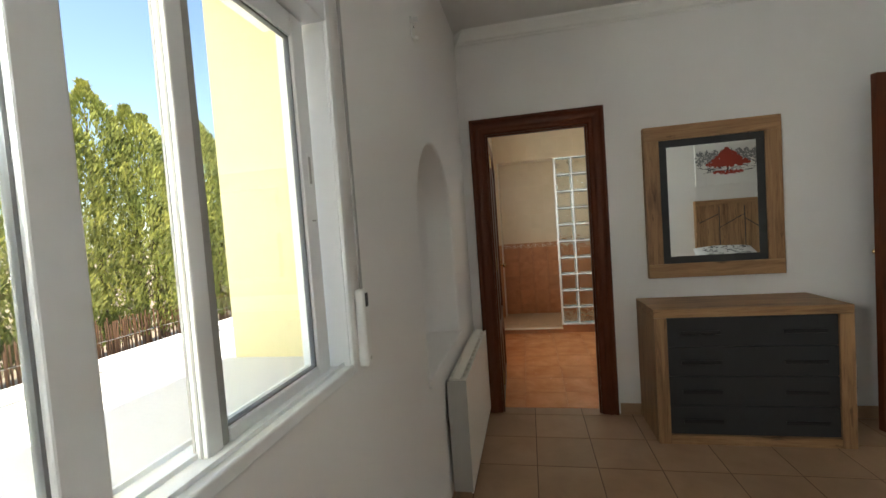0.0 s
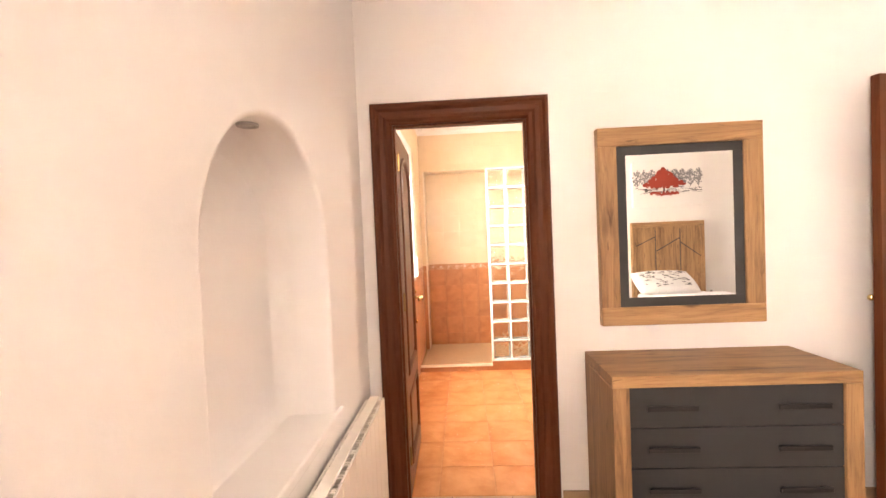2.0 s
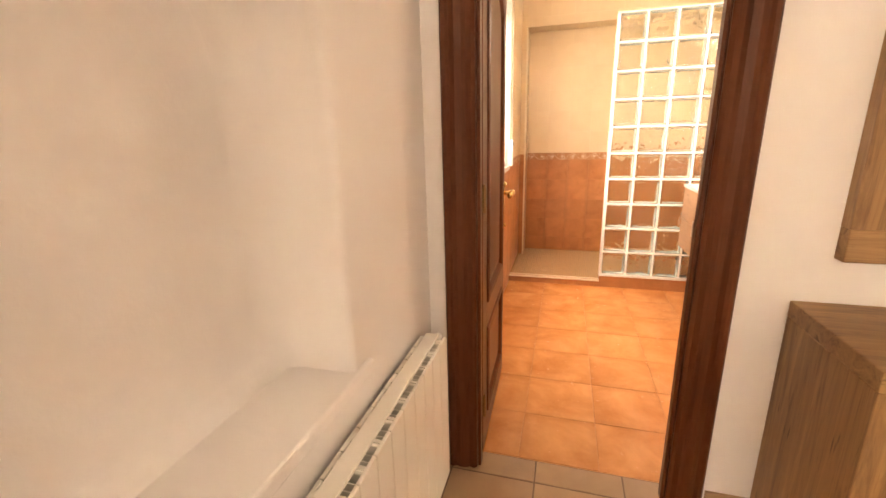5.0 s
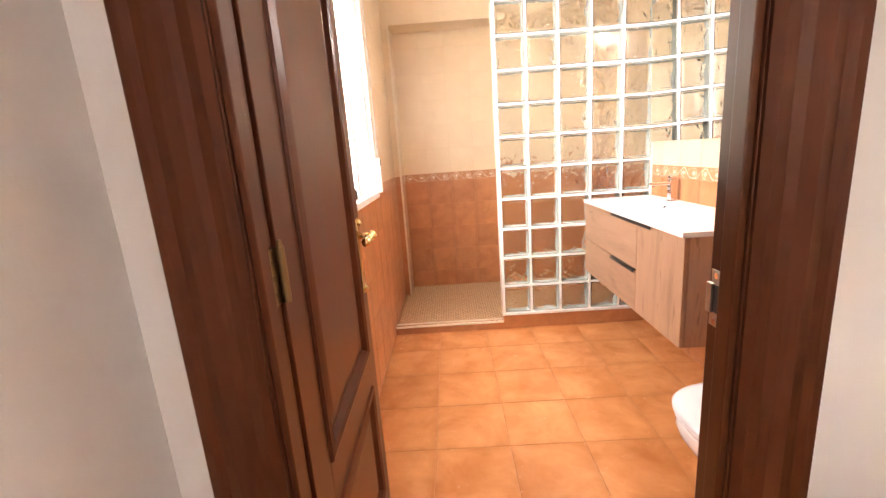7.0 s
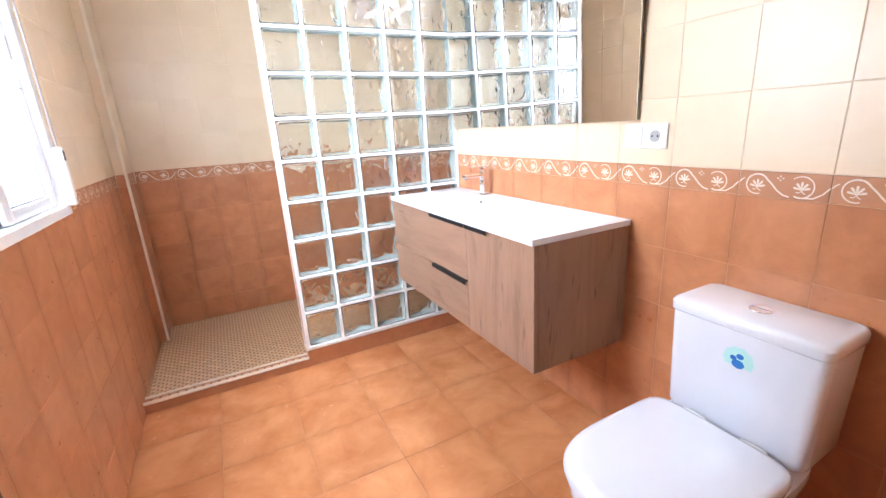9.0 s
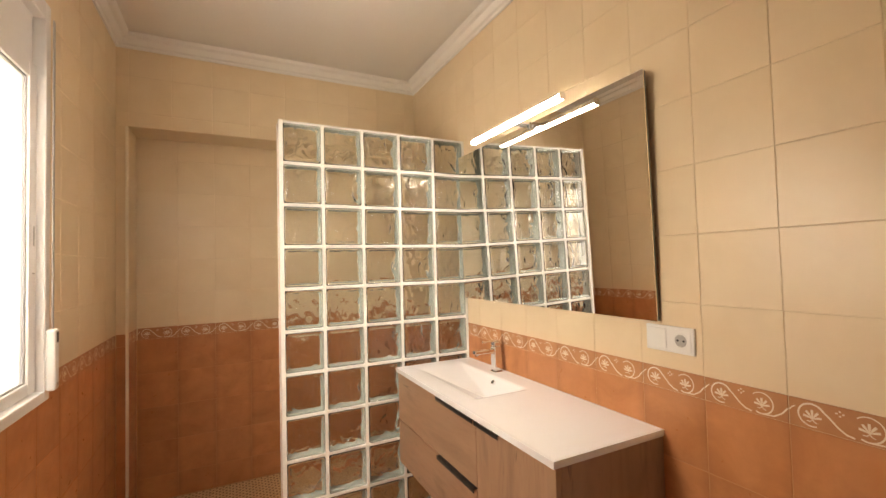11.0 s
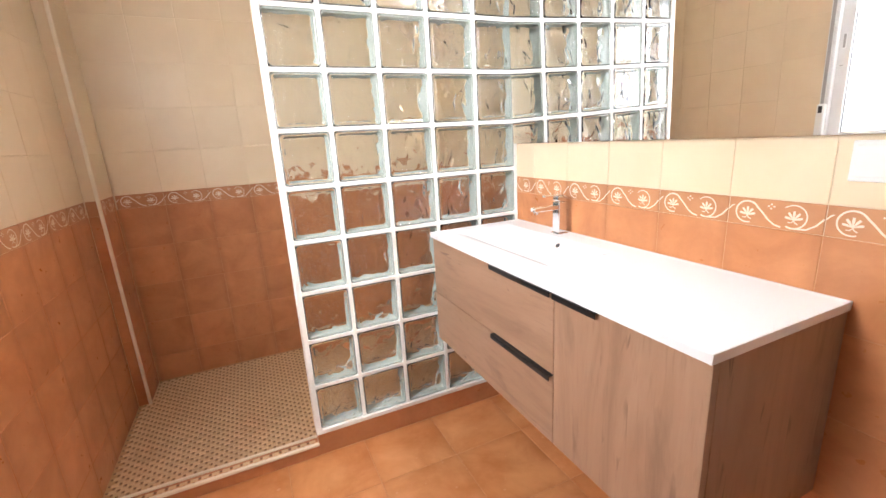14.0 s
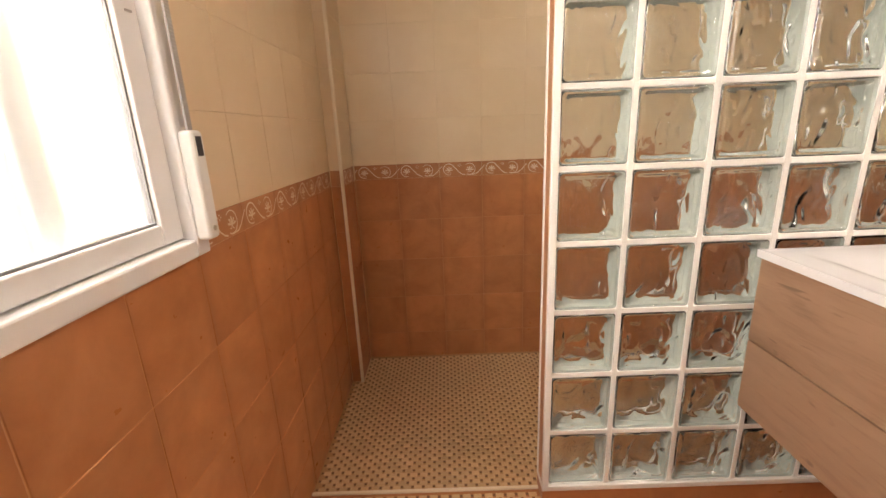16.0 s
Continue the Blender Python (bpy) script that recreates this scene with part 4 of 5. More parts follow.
# ---- bathroom: glass-block wall ----
GX, GP, GB = 0.28, 0.2, 0.11
GD = 0.078
block_wall = structure(part("wall_glass_block", box(GX + 0.02, RX, GY + 0.006, GY + GD - 0.006, GB - 0.014, GB + 0.010), "mortar"), "glass-block partition with white joints", "partition")
part("base_strip", box(GX - 0.004, RX, GY - 0.003, GY + GD + 0.002, GB - 0.014, GB + 0.004, 0.002), "mortar", block_wall)
part("end_strip", box(GX - 0.004, GX + 0.016, GY - 0.004, GY + 0.012, GB + 0.004, GB + 2.004, 0.003), "mortar", block_wall)
part("end_strip", box(GX - 0.004, GX + 0.016, GY + GD - 0.012, GY + GD + 0.004, GB + 0.004, GB + 2.004, 0.003), "mortar", block_wall)
part("end_face", box(GX - 0.001, GX + 0.012, GY + 0.012, GY + GD - 0.012, GB, GB + 2.0), "border", block_wall, "terracotta patterned end tiles")
JW = 0.0075
for c in range(1, 6):
    x = min(GX + GP * c, RX - JW)
    part("upright_joint", box(x - JW, x + JW, GY + 0.003, GY + GD - 0.003, GB + 0.004, GB + 2.004, 0.002), "mortar", block_wall)
for k in range(1, 11):
    z = GB + GP * k
    for c in range(5):
        xa = GX + GP * c + JW if c else GX + 0.016
        xb = min(GX + GP * (c + 1), RX - JW) - JW
        part("level_joint", box(xa, xb, GY + 0.003, GY + GD - 0.003, z - JW, z + (JW if k < 10 else 0.004), 0.002), "mortar", block_wall)


def block_meshes(w, h, d):
    """A hollow glass block: two plates with raised rims, smooth outside and wavy inside, and the pale inner edge between them."""
    def rect(iw, ih, y, r=0.010, n=4):
        pts = []
        for cx, cz, a0 in ((iw - r, ih - r, 0), (-iw + r, ih - r, 90), (-iw + r, -ih + r, 180), (iw - r, -ih + r, 270)):
            for i in range(n + 1):
                a = radians(a0 + 90 * i / n)
                pts.append((cx + r * math.cos(a), y, cz + r * math.sin(a)))
        return pts

    W, H = w / 2, h / 2
    bm = bmesh.new()
    for s in (-1, 1):
        one = loft([rect(W - 0.020, H - 0.020, s * (d / 2 - 0.005)), rect(W - 0.016, H - 0.016, s * (d / 2 - 0.004)), rect(W - 0.011, H - 0.011, s * (d / 2 - 0.0005)), rect(W - 0.005, H - 0.005, s * d / 2),
                    rect(W, H, s * (d / 2 - 0.005)), rect(W, H, s * (d / 2 - 0.012)), rect(W - 0.012, H - 0.012, s * (d / 2 - 0.013))])
        bmesh.ops.recalc_face_normals(one, faces=one.faces[:])
        for fc in one.faces:
            inner = len(fc.verts) > 4 and abs(abs(fc.calc_center_median().y) - (d / 2 - 0.013)) < 0.001
            fc.material_index = 1 if inner else 0
            fc.smooth = len(fc.verts) == 4
        joined(bm, one)
    me = bpy.data.meshes.new("glass_block")
    bm.to_mesh(me)
    bm.free()
    me.materials.append(M["block_face"])
    me.materials.append(M["block_wave"])
    e0, e1 = -d / 2 + 0.0125, d / 2 - 0.0125
    edge = loft([rect(W - 0.0005, H - 0.0005, e0), rect(W - 0.0065, H - 0.0065, e0), rect(W - 0.0045, H - 0.0045, -0.003), rect(W - 0.0060, H - 0.0060, 0), rect(W - 0.0045, H - 0.0045, 0.003),
                 rect(W - 0.0065, H - 0.0065, e1), rect(W - 0.0005, H - 0.0005, e1)], None, False, False)
    bmesh.ops.recalc_face_normals(edge, faces=edge.faces[:])
    me2 = bpy.data.meshes.new("inner_edge")
    edge.to_mesh(me2)
    edge.free()
    me2.materials.append(M["block_edge"])
    return me, me2


full = block_meshes(GP - 2 * JW - 0.001, GP - 2 * JW - 0.001, GD)
edge_block = block_meshes(GP - 0.016 - JW - 0.001, GP - 2 * JW - 0.001, GD)
last_block = block_meshes(GP - 3 * JW - 0.001, GP - 2 * JW - 0.001, GD)
for c in range(5):
    for k in range(10):
        me, me2 = edge_block if c == 0 else (last_block if c == 4 else full)
        xa = GX + GP * c + (0.016 if c == 0 else JW)
        xb = min(GX + GP * (c + 1), RX - JW) - JW
        ob = shared("glass_block", me, block_wall, pose((xa + xb) / 2, GY + GD / 2, GB + GP * (k + 0.5)))
        ob.visible_shadow = False
        shared("inner_edge", me2, ob, Matrix.Identity(4)).visible_shadow = False


# ---- vanity ----
def vanity(y0, y1):
    v = empty("vanity_cabinet", 1.06, (y0 + y1) / 2, 0.385)
    o = v.matrix_world.inverted()

    def put(name, bm, mat, parent, label=""):
        bm.transform(o)
        return part(name, bm, mat, parent, label)

    xf, zb, zt = 0.845, 0.401, 0.860
    ys = 4.46
    put("body", box(xf + 0.019, 1.278, y0 + 0.022, y1 - 0.006, zb, 0.80, 0.002), "van_z", v)
    put("side_panel", box(xf + 0.019, 1.278, y0 + 0.004, y0 + 0.022, zb, zt, 0.002), "van_z", v)
    zs = 0.616
    d1 = put("drawer", box(xf, xf + 0.018, ys + 0.0015, y1 - 0.006, zs + 0.002, zt - 0.004, 0.0015), "van_y", v)
    d2 = put("drawer", box(xf, xf + 0.018, ys + 0.0015, y1 - 0.006, zb, zs - 0.002, 0.0015), "van_y", v)
    d3 = put("door", box(xf, xf + 0.018, y0 + 0.004, ys - 0.0015, zb, zt - 0.004, 0.0015), "van_z", v)
    for par, ya, yb, zz in ((d1, ys + 0.005, 4.768, zt - 0.004), (d2, ys + 0.005, 4.768, zs - 0.002), (d3, 4.305, ys - 0.005, zt - 0.004)):
        bm = box(xf - 0.013, xf + 0.010, ya, yb, zz - 0.002, zz + 0.002, 0.0008)
        box(xf - 0.013, xf - 0.0105, ya, yb, zz - 0.014, zz + 0.001, 0.0008, bm)
        put("handle", bm, "black", par, "black edge pull")
    return tagged(v, "wall-hung pale oak vanity cabinet with black pulls", "vanity cabinet")


vanity(4.04, 5.246)


def basin_top(x0, x1, y0, y1, z):
    """Washbasin slab with a sloping ramp-shaped bowl."""
    b = empty("washbasin", (x0 + x1) / 2, (y0 + y1) / 2, z - 0.018)
    cx, cy = (x0 + x1) / 2, (y0 + y1) / 2
    nx, ny = 88, 220
    bm = bmesh.new()

    def soft_min(values, k=0.0035):
        return -k * math.log(sum(math.exp(-v / k) for v in values))

    def depth(x, y):
        # a bowl of sloping planes: a steep back, a softer front and a long ramp from one end
        bowl = soft_min(((x - 0.925) * 0.46, (1.180 - x) * 0.95, (y - 4.60) * 0.60, (5.18 - y) * 0.20))
        bowl = bowl if bowl > 0.009 else 0.009 * math.exp(bowl / 0.009 - 1)
        rim = max(0, 1 - min(x - x0, x1 - x, y - y0, y1 - y) / 0.016)
        return max(bowl - 0.0015, 0.0) - 0.0018 * rim

    grid = [[bm.verts.new((x0 + (x1 - x0) * i / nx - cx, y0 + (y1 - y0) * j / ny - cy, 0.018 - depth(x0 + (x1 - x0) * i / nx, y0 + (y1 - y0) * j / ny))) for j in range(ny + 1)] for i in range(nx + 1)]
    for i in range(nx):
        for j in range(ny):
            bm.faces.new((grid[i][j], grid[i + 1][j], grid[i + 1][j + 1], grid[i][j + 1])).smooth = True
    rim = [grid[i][0] for i in range(nx + 1)] + [grid[nx][j] for j in range(1, ny + 1)] + [grid[i][ny] for i in range(nx - 1, -1, -1)] + [grid[0][j] for j in range(ny - 1, 0, -1)]
    low = [bm.verts.new((v.co.x * 0.997, v.co.y * 0.998, -0.0005)) for v in rim]
    for i in range(len(rim)):
        j = (i + 1) % len(rim)
        bm.faces.new((rim[j], rim[i], low[i], low[j]))
    part("slab", bm, "solid_white", b)
    part("overflow", tube((1.158 - cx, 4.812 - cy, -0.0075), (1.147 - cx, 4.812 - cy, 0.0030), 0.0105, n=20), "chrome", b, "chrome overflow ring")
    # solid dark disc whose colour gives the shade inside the overflow
    part("overflow_hole", tube((1.156 - cx, 4.812 - cy, -0.0055), (1.1464 - cx, 4.812 - cy, 0.0036), 0.0080, n=20), "dark_plastic", b)
    part("drain", tube((1.092 - cx, 4.752 - cy, -0.066), (1.092 - cx, 4.752 - cy, -0.0505), 0.028, n=28, bevel=0.002), "chrome", b, "chrome drain cover")
    return tagged(b, "white moulded washbasin top on the vanity", "washbasin")


basin_top(0.835, 1.279, 4.04, 5.246, 0.877)


def mixer_tap(x, y, z):
    """Square chrome basin mixer; the spout reaches to -x."""
    t = empty("mixer_tap", x, y, z)
    part("base", box(-0.024, 0.024, -0.024, 0.024, 0, 0.006, 0.002), "chrome", t)
    part("body", box(-0.020, 0.020, -0.019, 0.019, 0.006, 0.125, 0.004), "chrome", t)
    sp = bmesh.new()
    box(-0.125, -0.016, -0.015, 0.015, 0.096, 0.113, 0.003, sp)
    tube((-0.108, 0, 0.096), (-0.108, 0, 0.088), 0.010, bm=sp)
    part("spout", sp, "chrome", t)
    lv_ = bmesh.new()
    box(-0.020, 0.020, -0.018, 0.018, 0.127, 0.146, 0.004, lv_)
    box(-0.075, 0.012, -0.010, 0.010, 0.146, 0.153, 0.002, lv_)
    part("lever", lv_, "chrome", t)
    return tagged(t, "square chrome mixer tap on the washbasin", "tap")


mixer_tap(1.232, 4.905, 0.8775)

# the mirror hangs with its top a little forward
bath_mirror = empty("bathroom_mirror", RX, 4.65, 1.217)
part("glass", box(-0.020, -0.015, -0.616, 0.600, 0.0, 0.795), "mirror", bath_mirror, "frameless mirror glass")
part("backing", box(-0.0148, -0.006, -0.613, 0.597, 0.003, 0.792), "mirror_edge", bath_mirror, "dark mirror backing")
for yy in (-0.35, 0.35):
    part("hanger", box(-0.006, 0.018, yy - 0.03, yy + 0.03, 0.70, 0.74, 0.002), "steel", bath_mirror)
bath_mirror.matrix_world = pose(RX, 4.65, 1.217, 0, -1.4, 0)
tagged(bath_mirror, "large frameless mirror above the washbasin", "mirror")

lamp = empty("mirror_lamp", 1.154, 4.620, 2.010)
part("bracket", box(0.008, 0.092, -0.024, 0.024, -0.004, 0.009, 0.002), "chrome", lamp, "chrome bracket")
part("clip", box(0.082, 0.098, -0.024, 0.024, -0.022, 0.012, 0.001), "chrome", lamp)
part("housing", box(-0.014, 0.016, -0.318, 0.318, 0.004, 0.012, 0.002), "chrome", lamp)
part("back_plate", box(0.0135, 0.0160, -0.318, 0.318, -0.006, 0.004), "chrome", lamp)
part("diffuser", box(-0.012, 0.013, -0.316, 0.316, -0.012, 0.004, 0.004), "led", lamp, "glowing white diffuser")
for yy in (-0.3175, 0.3175):
    part("end_cap", box(-0.0125, 0.0135, yy - 0.0025, yy + 0.0025, -0.0125, 0.0145, 0.001), "chrome", lamp, "chrome end cap")
tagged(lamp, "lit slim LED lamp above the mirror", "mirror lamp")

wall_socket("switch_and_socket", Matrix(((0, 0, -1, RX), (-1, 0, 0, 4.005), (0, 1, 0, 1.165), (0, 0, 0, 1))), True, "white double plate with a switch and a socket")


# ---- toilet ----
def toilet(yc):
    """Close-coupled toilet against the wall at RX, facing -x; built at its own origin, front to -x."""
    t = empty("toilet", RX, yc, 0)

    def d_ring(xb, xf, hw, z, n=48, square=0.42):
        """A D-shaped outline: square at the back, round at the front."""
        pts = []
        for i in range(n):
            a = 2 * math.pi * i / n
            ca, sa = math.cos(a), math.sin(a)
            ex = square if ca > 0 else 0.80
            ey = square * 1.4 if ca > 0 else 0.74
            x = (xb + xf) / 2 + (xb - xf) / 2 * math.copysign(abs(ca) ** ex, ca)
            y = hw * math.copysign(abs(sa) ** ey, sa)
            pts.append((x, y, z))
        return pts

    bm = loft([d_ring(-0.16, -0.50, 0.10, 0.0), d_ring(-0.16, -0.51, 0.105, 0.02), d_ring(-0.15, -0.50, 0.10, 0.10), d_ring(-0.14, -0.55, 0.115, 0.20), d_ring(-0.10, -0.62, 0.150, 0.28),
               d_ring(-0.06, -0.665, 0.176, 0.345), d_ring(-0.04, -0.675, 0.180, 0.375), d_ring(-0.04, -0.672, 0.178, 0.392), d_ring(-0.05, -0.66, 0.168, 0.397)])
    bowl = part("bowl", bm, "ceramic", t)
    smooth_by_angle(bowl, 50)
    bm = loft([d_ring(-0.225, -0.668, 0.176, 0.397, square=0.22), d_ring(-0.225, -0.676, 0.182, 0.402, square=0.22), d_ring(-0.225, -0.676, 0.182, 0.410, square=0.22), d_ring(-0.228, -0.668, 0.176, 0.414, square=0.22)])
    smooth_by_angle(part("seat", bm, "ceramic", t), 50)
    bm = loft([d_ring(-0.224, -0.668, 0.176, 0.416, square=0.22), d_ring(-0.222, -0.682, 0.186, 0.421, square=0.22), d_ring(-0.222, -0.682, 0.186, 0.430, square=0.22), d_ring(-0.226, -0.676, 0.180, 0.437, square=0.22), d_ring(-0.24, -0.650, 0.165, 0.441, square=0.22)])
    smooth_by_angle(part("lid", bm, "ceramic", t), 50)
    for yy in (-0.075, 0.075):
        part("seat_hinge", tube((-0.212, yy - 0.03, 0.418), (-0.212, yy + 0.03, 0.418), 0.012, bevel=0.003), "plastic", t)

    def r_ring(x0, x1, hw, z, r=0.03, bow=0.012):
        pts = []
        for cx, cy, a0 in ((x1 - r, hw - r, 0), (x0 + r, hw - r, 90), (x0 + r, -hw + r, 180), (x1 - r, -hw + r, 270)):
            for i in range(6):
                a = radians(a0 + 18 * i)
                pts.append((cx + r * math.cos(a), cy + r * math.sin(a), z))
        return pts

    bm = loft([r_ring(-0.188, -0.01, 0.168, 0.398), r_ring(-0.195, -0.008, 0.175, 0.42), r_ring(-0.200, -0.006, 0.182, 0.700), r_ring(-0.198, -0.006, 0.181, 0.704)])
    cist = smooth_by_angle(part("cistern", bm, "ceramic", t), 40)
    bm = loft([r_ring(-0.202, -0.004, 0.184, 0.7045), r_ring(-0.206, -0.003, 0.186, 0.709), r_ring(-0.206, -0.003, 0.186, 0.729), r_ring(-0.200, -0.006, 0.181, 0.737), r_ring(-0.19, -0.012, 0.174, 0.740)])
    lid = smooth_by_angle(part("cistern_lid", bm, "ceramic", t), 40)
    but = part("flush_button", tube((-0.11, 0, 0.738), (-0.11, 0, 0.744), 0.026, n=28, bevel=0.002), "chrome", t, "chrome flush button")
    part("button_split", box(-0.1108, -0.1092, -0.024, 0.024, 0.7438, 0.7446), "dark_plastic", but)
    st = bmesh.new()
    ring = []
    for i in range(48):
        a = 2 * math.pi * i / 48
        r = 0.036 + 0.0016 * math.cos(10 * a)
        ring.append((r * math.cos(a), r * math.sin(a)))
    lift = lambda y, z, d: (-0.1995 - d + (0.700 - z) * 0.0235, y, z)
    loft([[lift(y - 0.008, z + 0.628, 0.0002) for y, z in ring], [lift(y - 0.008, z + 0.628, 0.0010) for y, z in ring]], st, False, True)
    bmesh.ops.recalc_face_normals(st, faces=st.faces[:])
    sticker = part("sticker", st, "pale_blue", cist, "round blue and green sticker")
    bl = bmesh.new()
    for cy, cz, r in ((-0.008, 0.618, 0.015), (-0.011, 0.640, 0.009), (0.004, 0.632, 0.008)):
        loft([[lift(cy + r * math.cos(i * 0.3927), cz + r * 0.8 * math.sin(i * 0.3927), 0.0009) for i in range(16)], [lift(cy + r * math.cos(i * 0.3927), cz + r * 0.8 * math.sin(i * 0.3927), 0.0016) for i in range(16)]], bl, False, True)
    bmesh.ops.recalc_face_normals(bl, faces=bl.faces[:])
    bl_ob = part("sticker_print", bl, "blue", cist, "blue emblem")
    return tagged(t, "white close-coupled ceramic toilet with lid down", "toilet")


toilet(3.553)


# ---- outside ----
TZ = -0.45
ground = structure(part("ground", box(-400, 400, -400, 400, TZ - 0.6, TZ - 0.10), "ground"), "dry earth ground", "ground")
structure(part("pavement_terrace", box(-6.9, -0.93, -14, 16, TZ - 0.10, TZ), "terrace"), "sunlit pale paved terrace", "pavement")
structure(part("kerb_terrace", box(-6.9, -6.55, -14, 16, TZ, TZ + 0.14, 0.02), "kerb"), "white kerb at the edge of the terrace", "kerb")
structure(part("wall_outside_south", box(-0.96, -0.93, -6, -0.96, TZ - 0.1, 3.2), "yellow"), "pale yellow rendered house wall", "wall")
structure(part("wall_outside_base", box(-0.96, -0.923, -0.96, 6.40, TZ - 0.1, 0.0), "yellow"), "pale yellow rendered house base", "wall")
structure(part("roof", box(-1.10, 4.6, -1.1, 6.6, CEIL + 0.13, CEIL + 0.35), "yellow"), "flat roof slab of the house", "roof")

fence = empty("reed_fence", -7.30, 3.0, TZ)
bm = bmesh.new()
rnd = random.Random(2)
for i in range(420):
    y = -7 + i * 0.048 + rnd.uniform(-0.006, 0.006)
    x, h, r = rnd.uniform(-0.03, 0.03), 0.62 + rnd.uniform(-0.08, 0.08), rnd.uniform(0.010, 0.02)
    for a in range(5):
        a0, a1 = a * 1.2566, (a + 1) * 1.2566
        v = [bm.verts.new((x + r * math.cos(q), y + r * math.sin(q), z)) for q, z in ((a0, -0.1), (a1, -0.1), (a1, h), (a0, h))]
        bm.faces.new(v)
part("reeds", bm, "reed", fence)
part("wire", box(-0.035, 0.035, -7, 13.2, 0.3, 0.306), "steel", fence)
tagged(fence, "low brown reed fence at the hedge's foot", "fence")


def cypress(x, y, height, radius, seed):
    """Hedge cypress: tapered trunk and limbs with many small upright sprays."""
    rnd = random.Random(seed)
    t = empty("cypress_tree", x, y, TZ - 0.1)
    trunk = tube((0, 0, 0), (0, 0, height * 0.9), 0.07, 0.012, 8)
    for i in range(26):
        z, a = rnd.uniform(0.3, height * 0.85), rnd.uniform(0, 6.283)
        r = radius * 0.75 * (1 - (z / height) ** 2.2)
        tube((0, 0, z), (r * math.cos(a), r * math.sin(a), z + 0.35), 0.016, 0.004, 5, trunk)
    part("trunk", trunk, "bark", t)
    verts, faces = [], []
    for i in range(8500):
        z = height * (0.05 + 0.97 * rnd.random() ** 0.85)
        a = rnd.uniform(-2.1, 2.1)
        lump = 0.80 + 0.30 * noise.noise((x * 3 + 1.5 * math.cos(a), y * 3 + 1.5 * math.sin(a), z * 1.3 + seed))
        taper = max(0.08, 1 - (z / height) ** 8)
        r = radius * taper * lump * (0.70 + 0.34 * rnd.random() ** 0.6)
        px, py, pz = r * math.cos(a), r * math.sin(a), z
        ln, wd = rnd.uniform(0.06, 0.15), rnd.uniform(0.010, 0.024)
        out = Vector((math.cos(a), math.sin(a), rnd.uniform(0.9, 2.6))).normalized()
        out = (out + Vector((rnd.uniform(-.35, .35), rnd.uniform(-.35, .35), 0))).normalized()
        side = out.cross(Vector((rnd.uniform(-1, 1), rnd.uniform(-1, 1), rnd.uniform(-1, 1)))).normalized() * wd
        p = Vector((px, py, pz))
        k = len(verts)
        verts += [p - side * 0.4, p + out * ln * 0.5 - side, p + out * ln, p + out * ln * 0.5 + side]
        faces.append((k, k + 1, k + 2, k + 3))
    me = bpy.data.meshes.new("crown")
    me.from_pydata(verts, [], faces)
    me.materials.append(M["leaf"])
    c = new("crown", me)
    c.parent = t
    return tagged(t, "tall dense green cypress in a clipped hedge", "tree", group="cypress hedge")


for i in range(16):
    cypress(-7.95 + 0.15 * math.sin(i * 2.3), 1.6 + i * 0.62, 4.72 + 0.16 * math.sin(i * 1.7) + 0.12 * math.cos(i * 3.1), 0.78, 11 + i)


# ---- tiles, last ----
tile_cache = {}


def tile_mesh(name, w, h, mat, t=0.006):
    """A tile with softened edges, lying in xy, its face at z = 0."""
    key = (name, round(w, 3), round(h, 3), mat)
    if key not in tile_cache:
        a, b, c = w / 2, h / 2, 0.0013
        v = [(-a, -b, -t), (a, -b, -t), (a, b, -t), (-a, b, -t), (-a, -b, -c), (a, -b, -c), (a, b, -c), (-a, b, -c),
             (-a + c, -b + c, 0), (a - c, -b + c, 0), (a - c, b - c, 0), (-a + c, b - c, 0)]
        f = [(8, 9, 10, 11)]
        for i in range(4):
            j = (i + 1) % 4
            f += [(i, j, j + 4, i + 4), (i + 4, j + 4, j + 8, i + 8)]
        me = bpy.data.meshes.new(name)
        me.from_pydata(v, [], f)
        me.materials.append(M[mat])
        tile_cache[key] = me
    return tile_cache[key]


def cut(rect, hole):
    """What is left of a rectangle (u0, u1, v0, v1) when another is cut out of it."""
    u0, u1, v0, v1 = rect
    a0, a1, b0, b1 = hole
    if a0 >= u1 or a1 <= u0 or b0 >= v1 or b1 <= v0:
        return [rect]
    out = []
    if v1 > b1: out.append((u0, u1, b1, v1))
    if v0 < b0: out.append((u0, u1, v0, b0))
    lo, hi = max(v0, b0), min(v1, b1)
    if u0 < a0: out.append((u0, a0, lo, hi))
    if u1 > a1: out.append((a1, u1, lo, hi))
    return out


def steps(lo, hi, offset, pitch):
    k = math.floor((lo - offset) / pitch)
    out = []
    while offset + k * pitch < hi - 1e-6:
        a, b = max(lo, offset + k * pitch), min(hi, offset + (k + 1) * pitch)
        if b - a > 0.012:
            out.append((a, b))
        k += 1
    return out


scroll_cache = {}


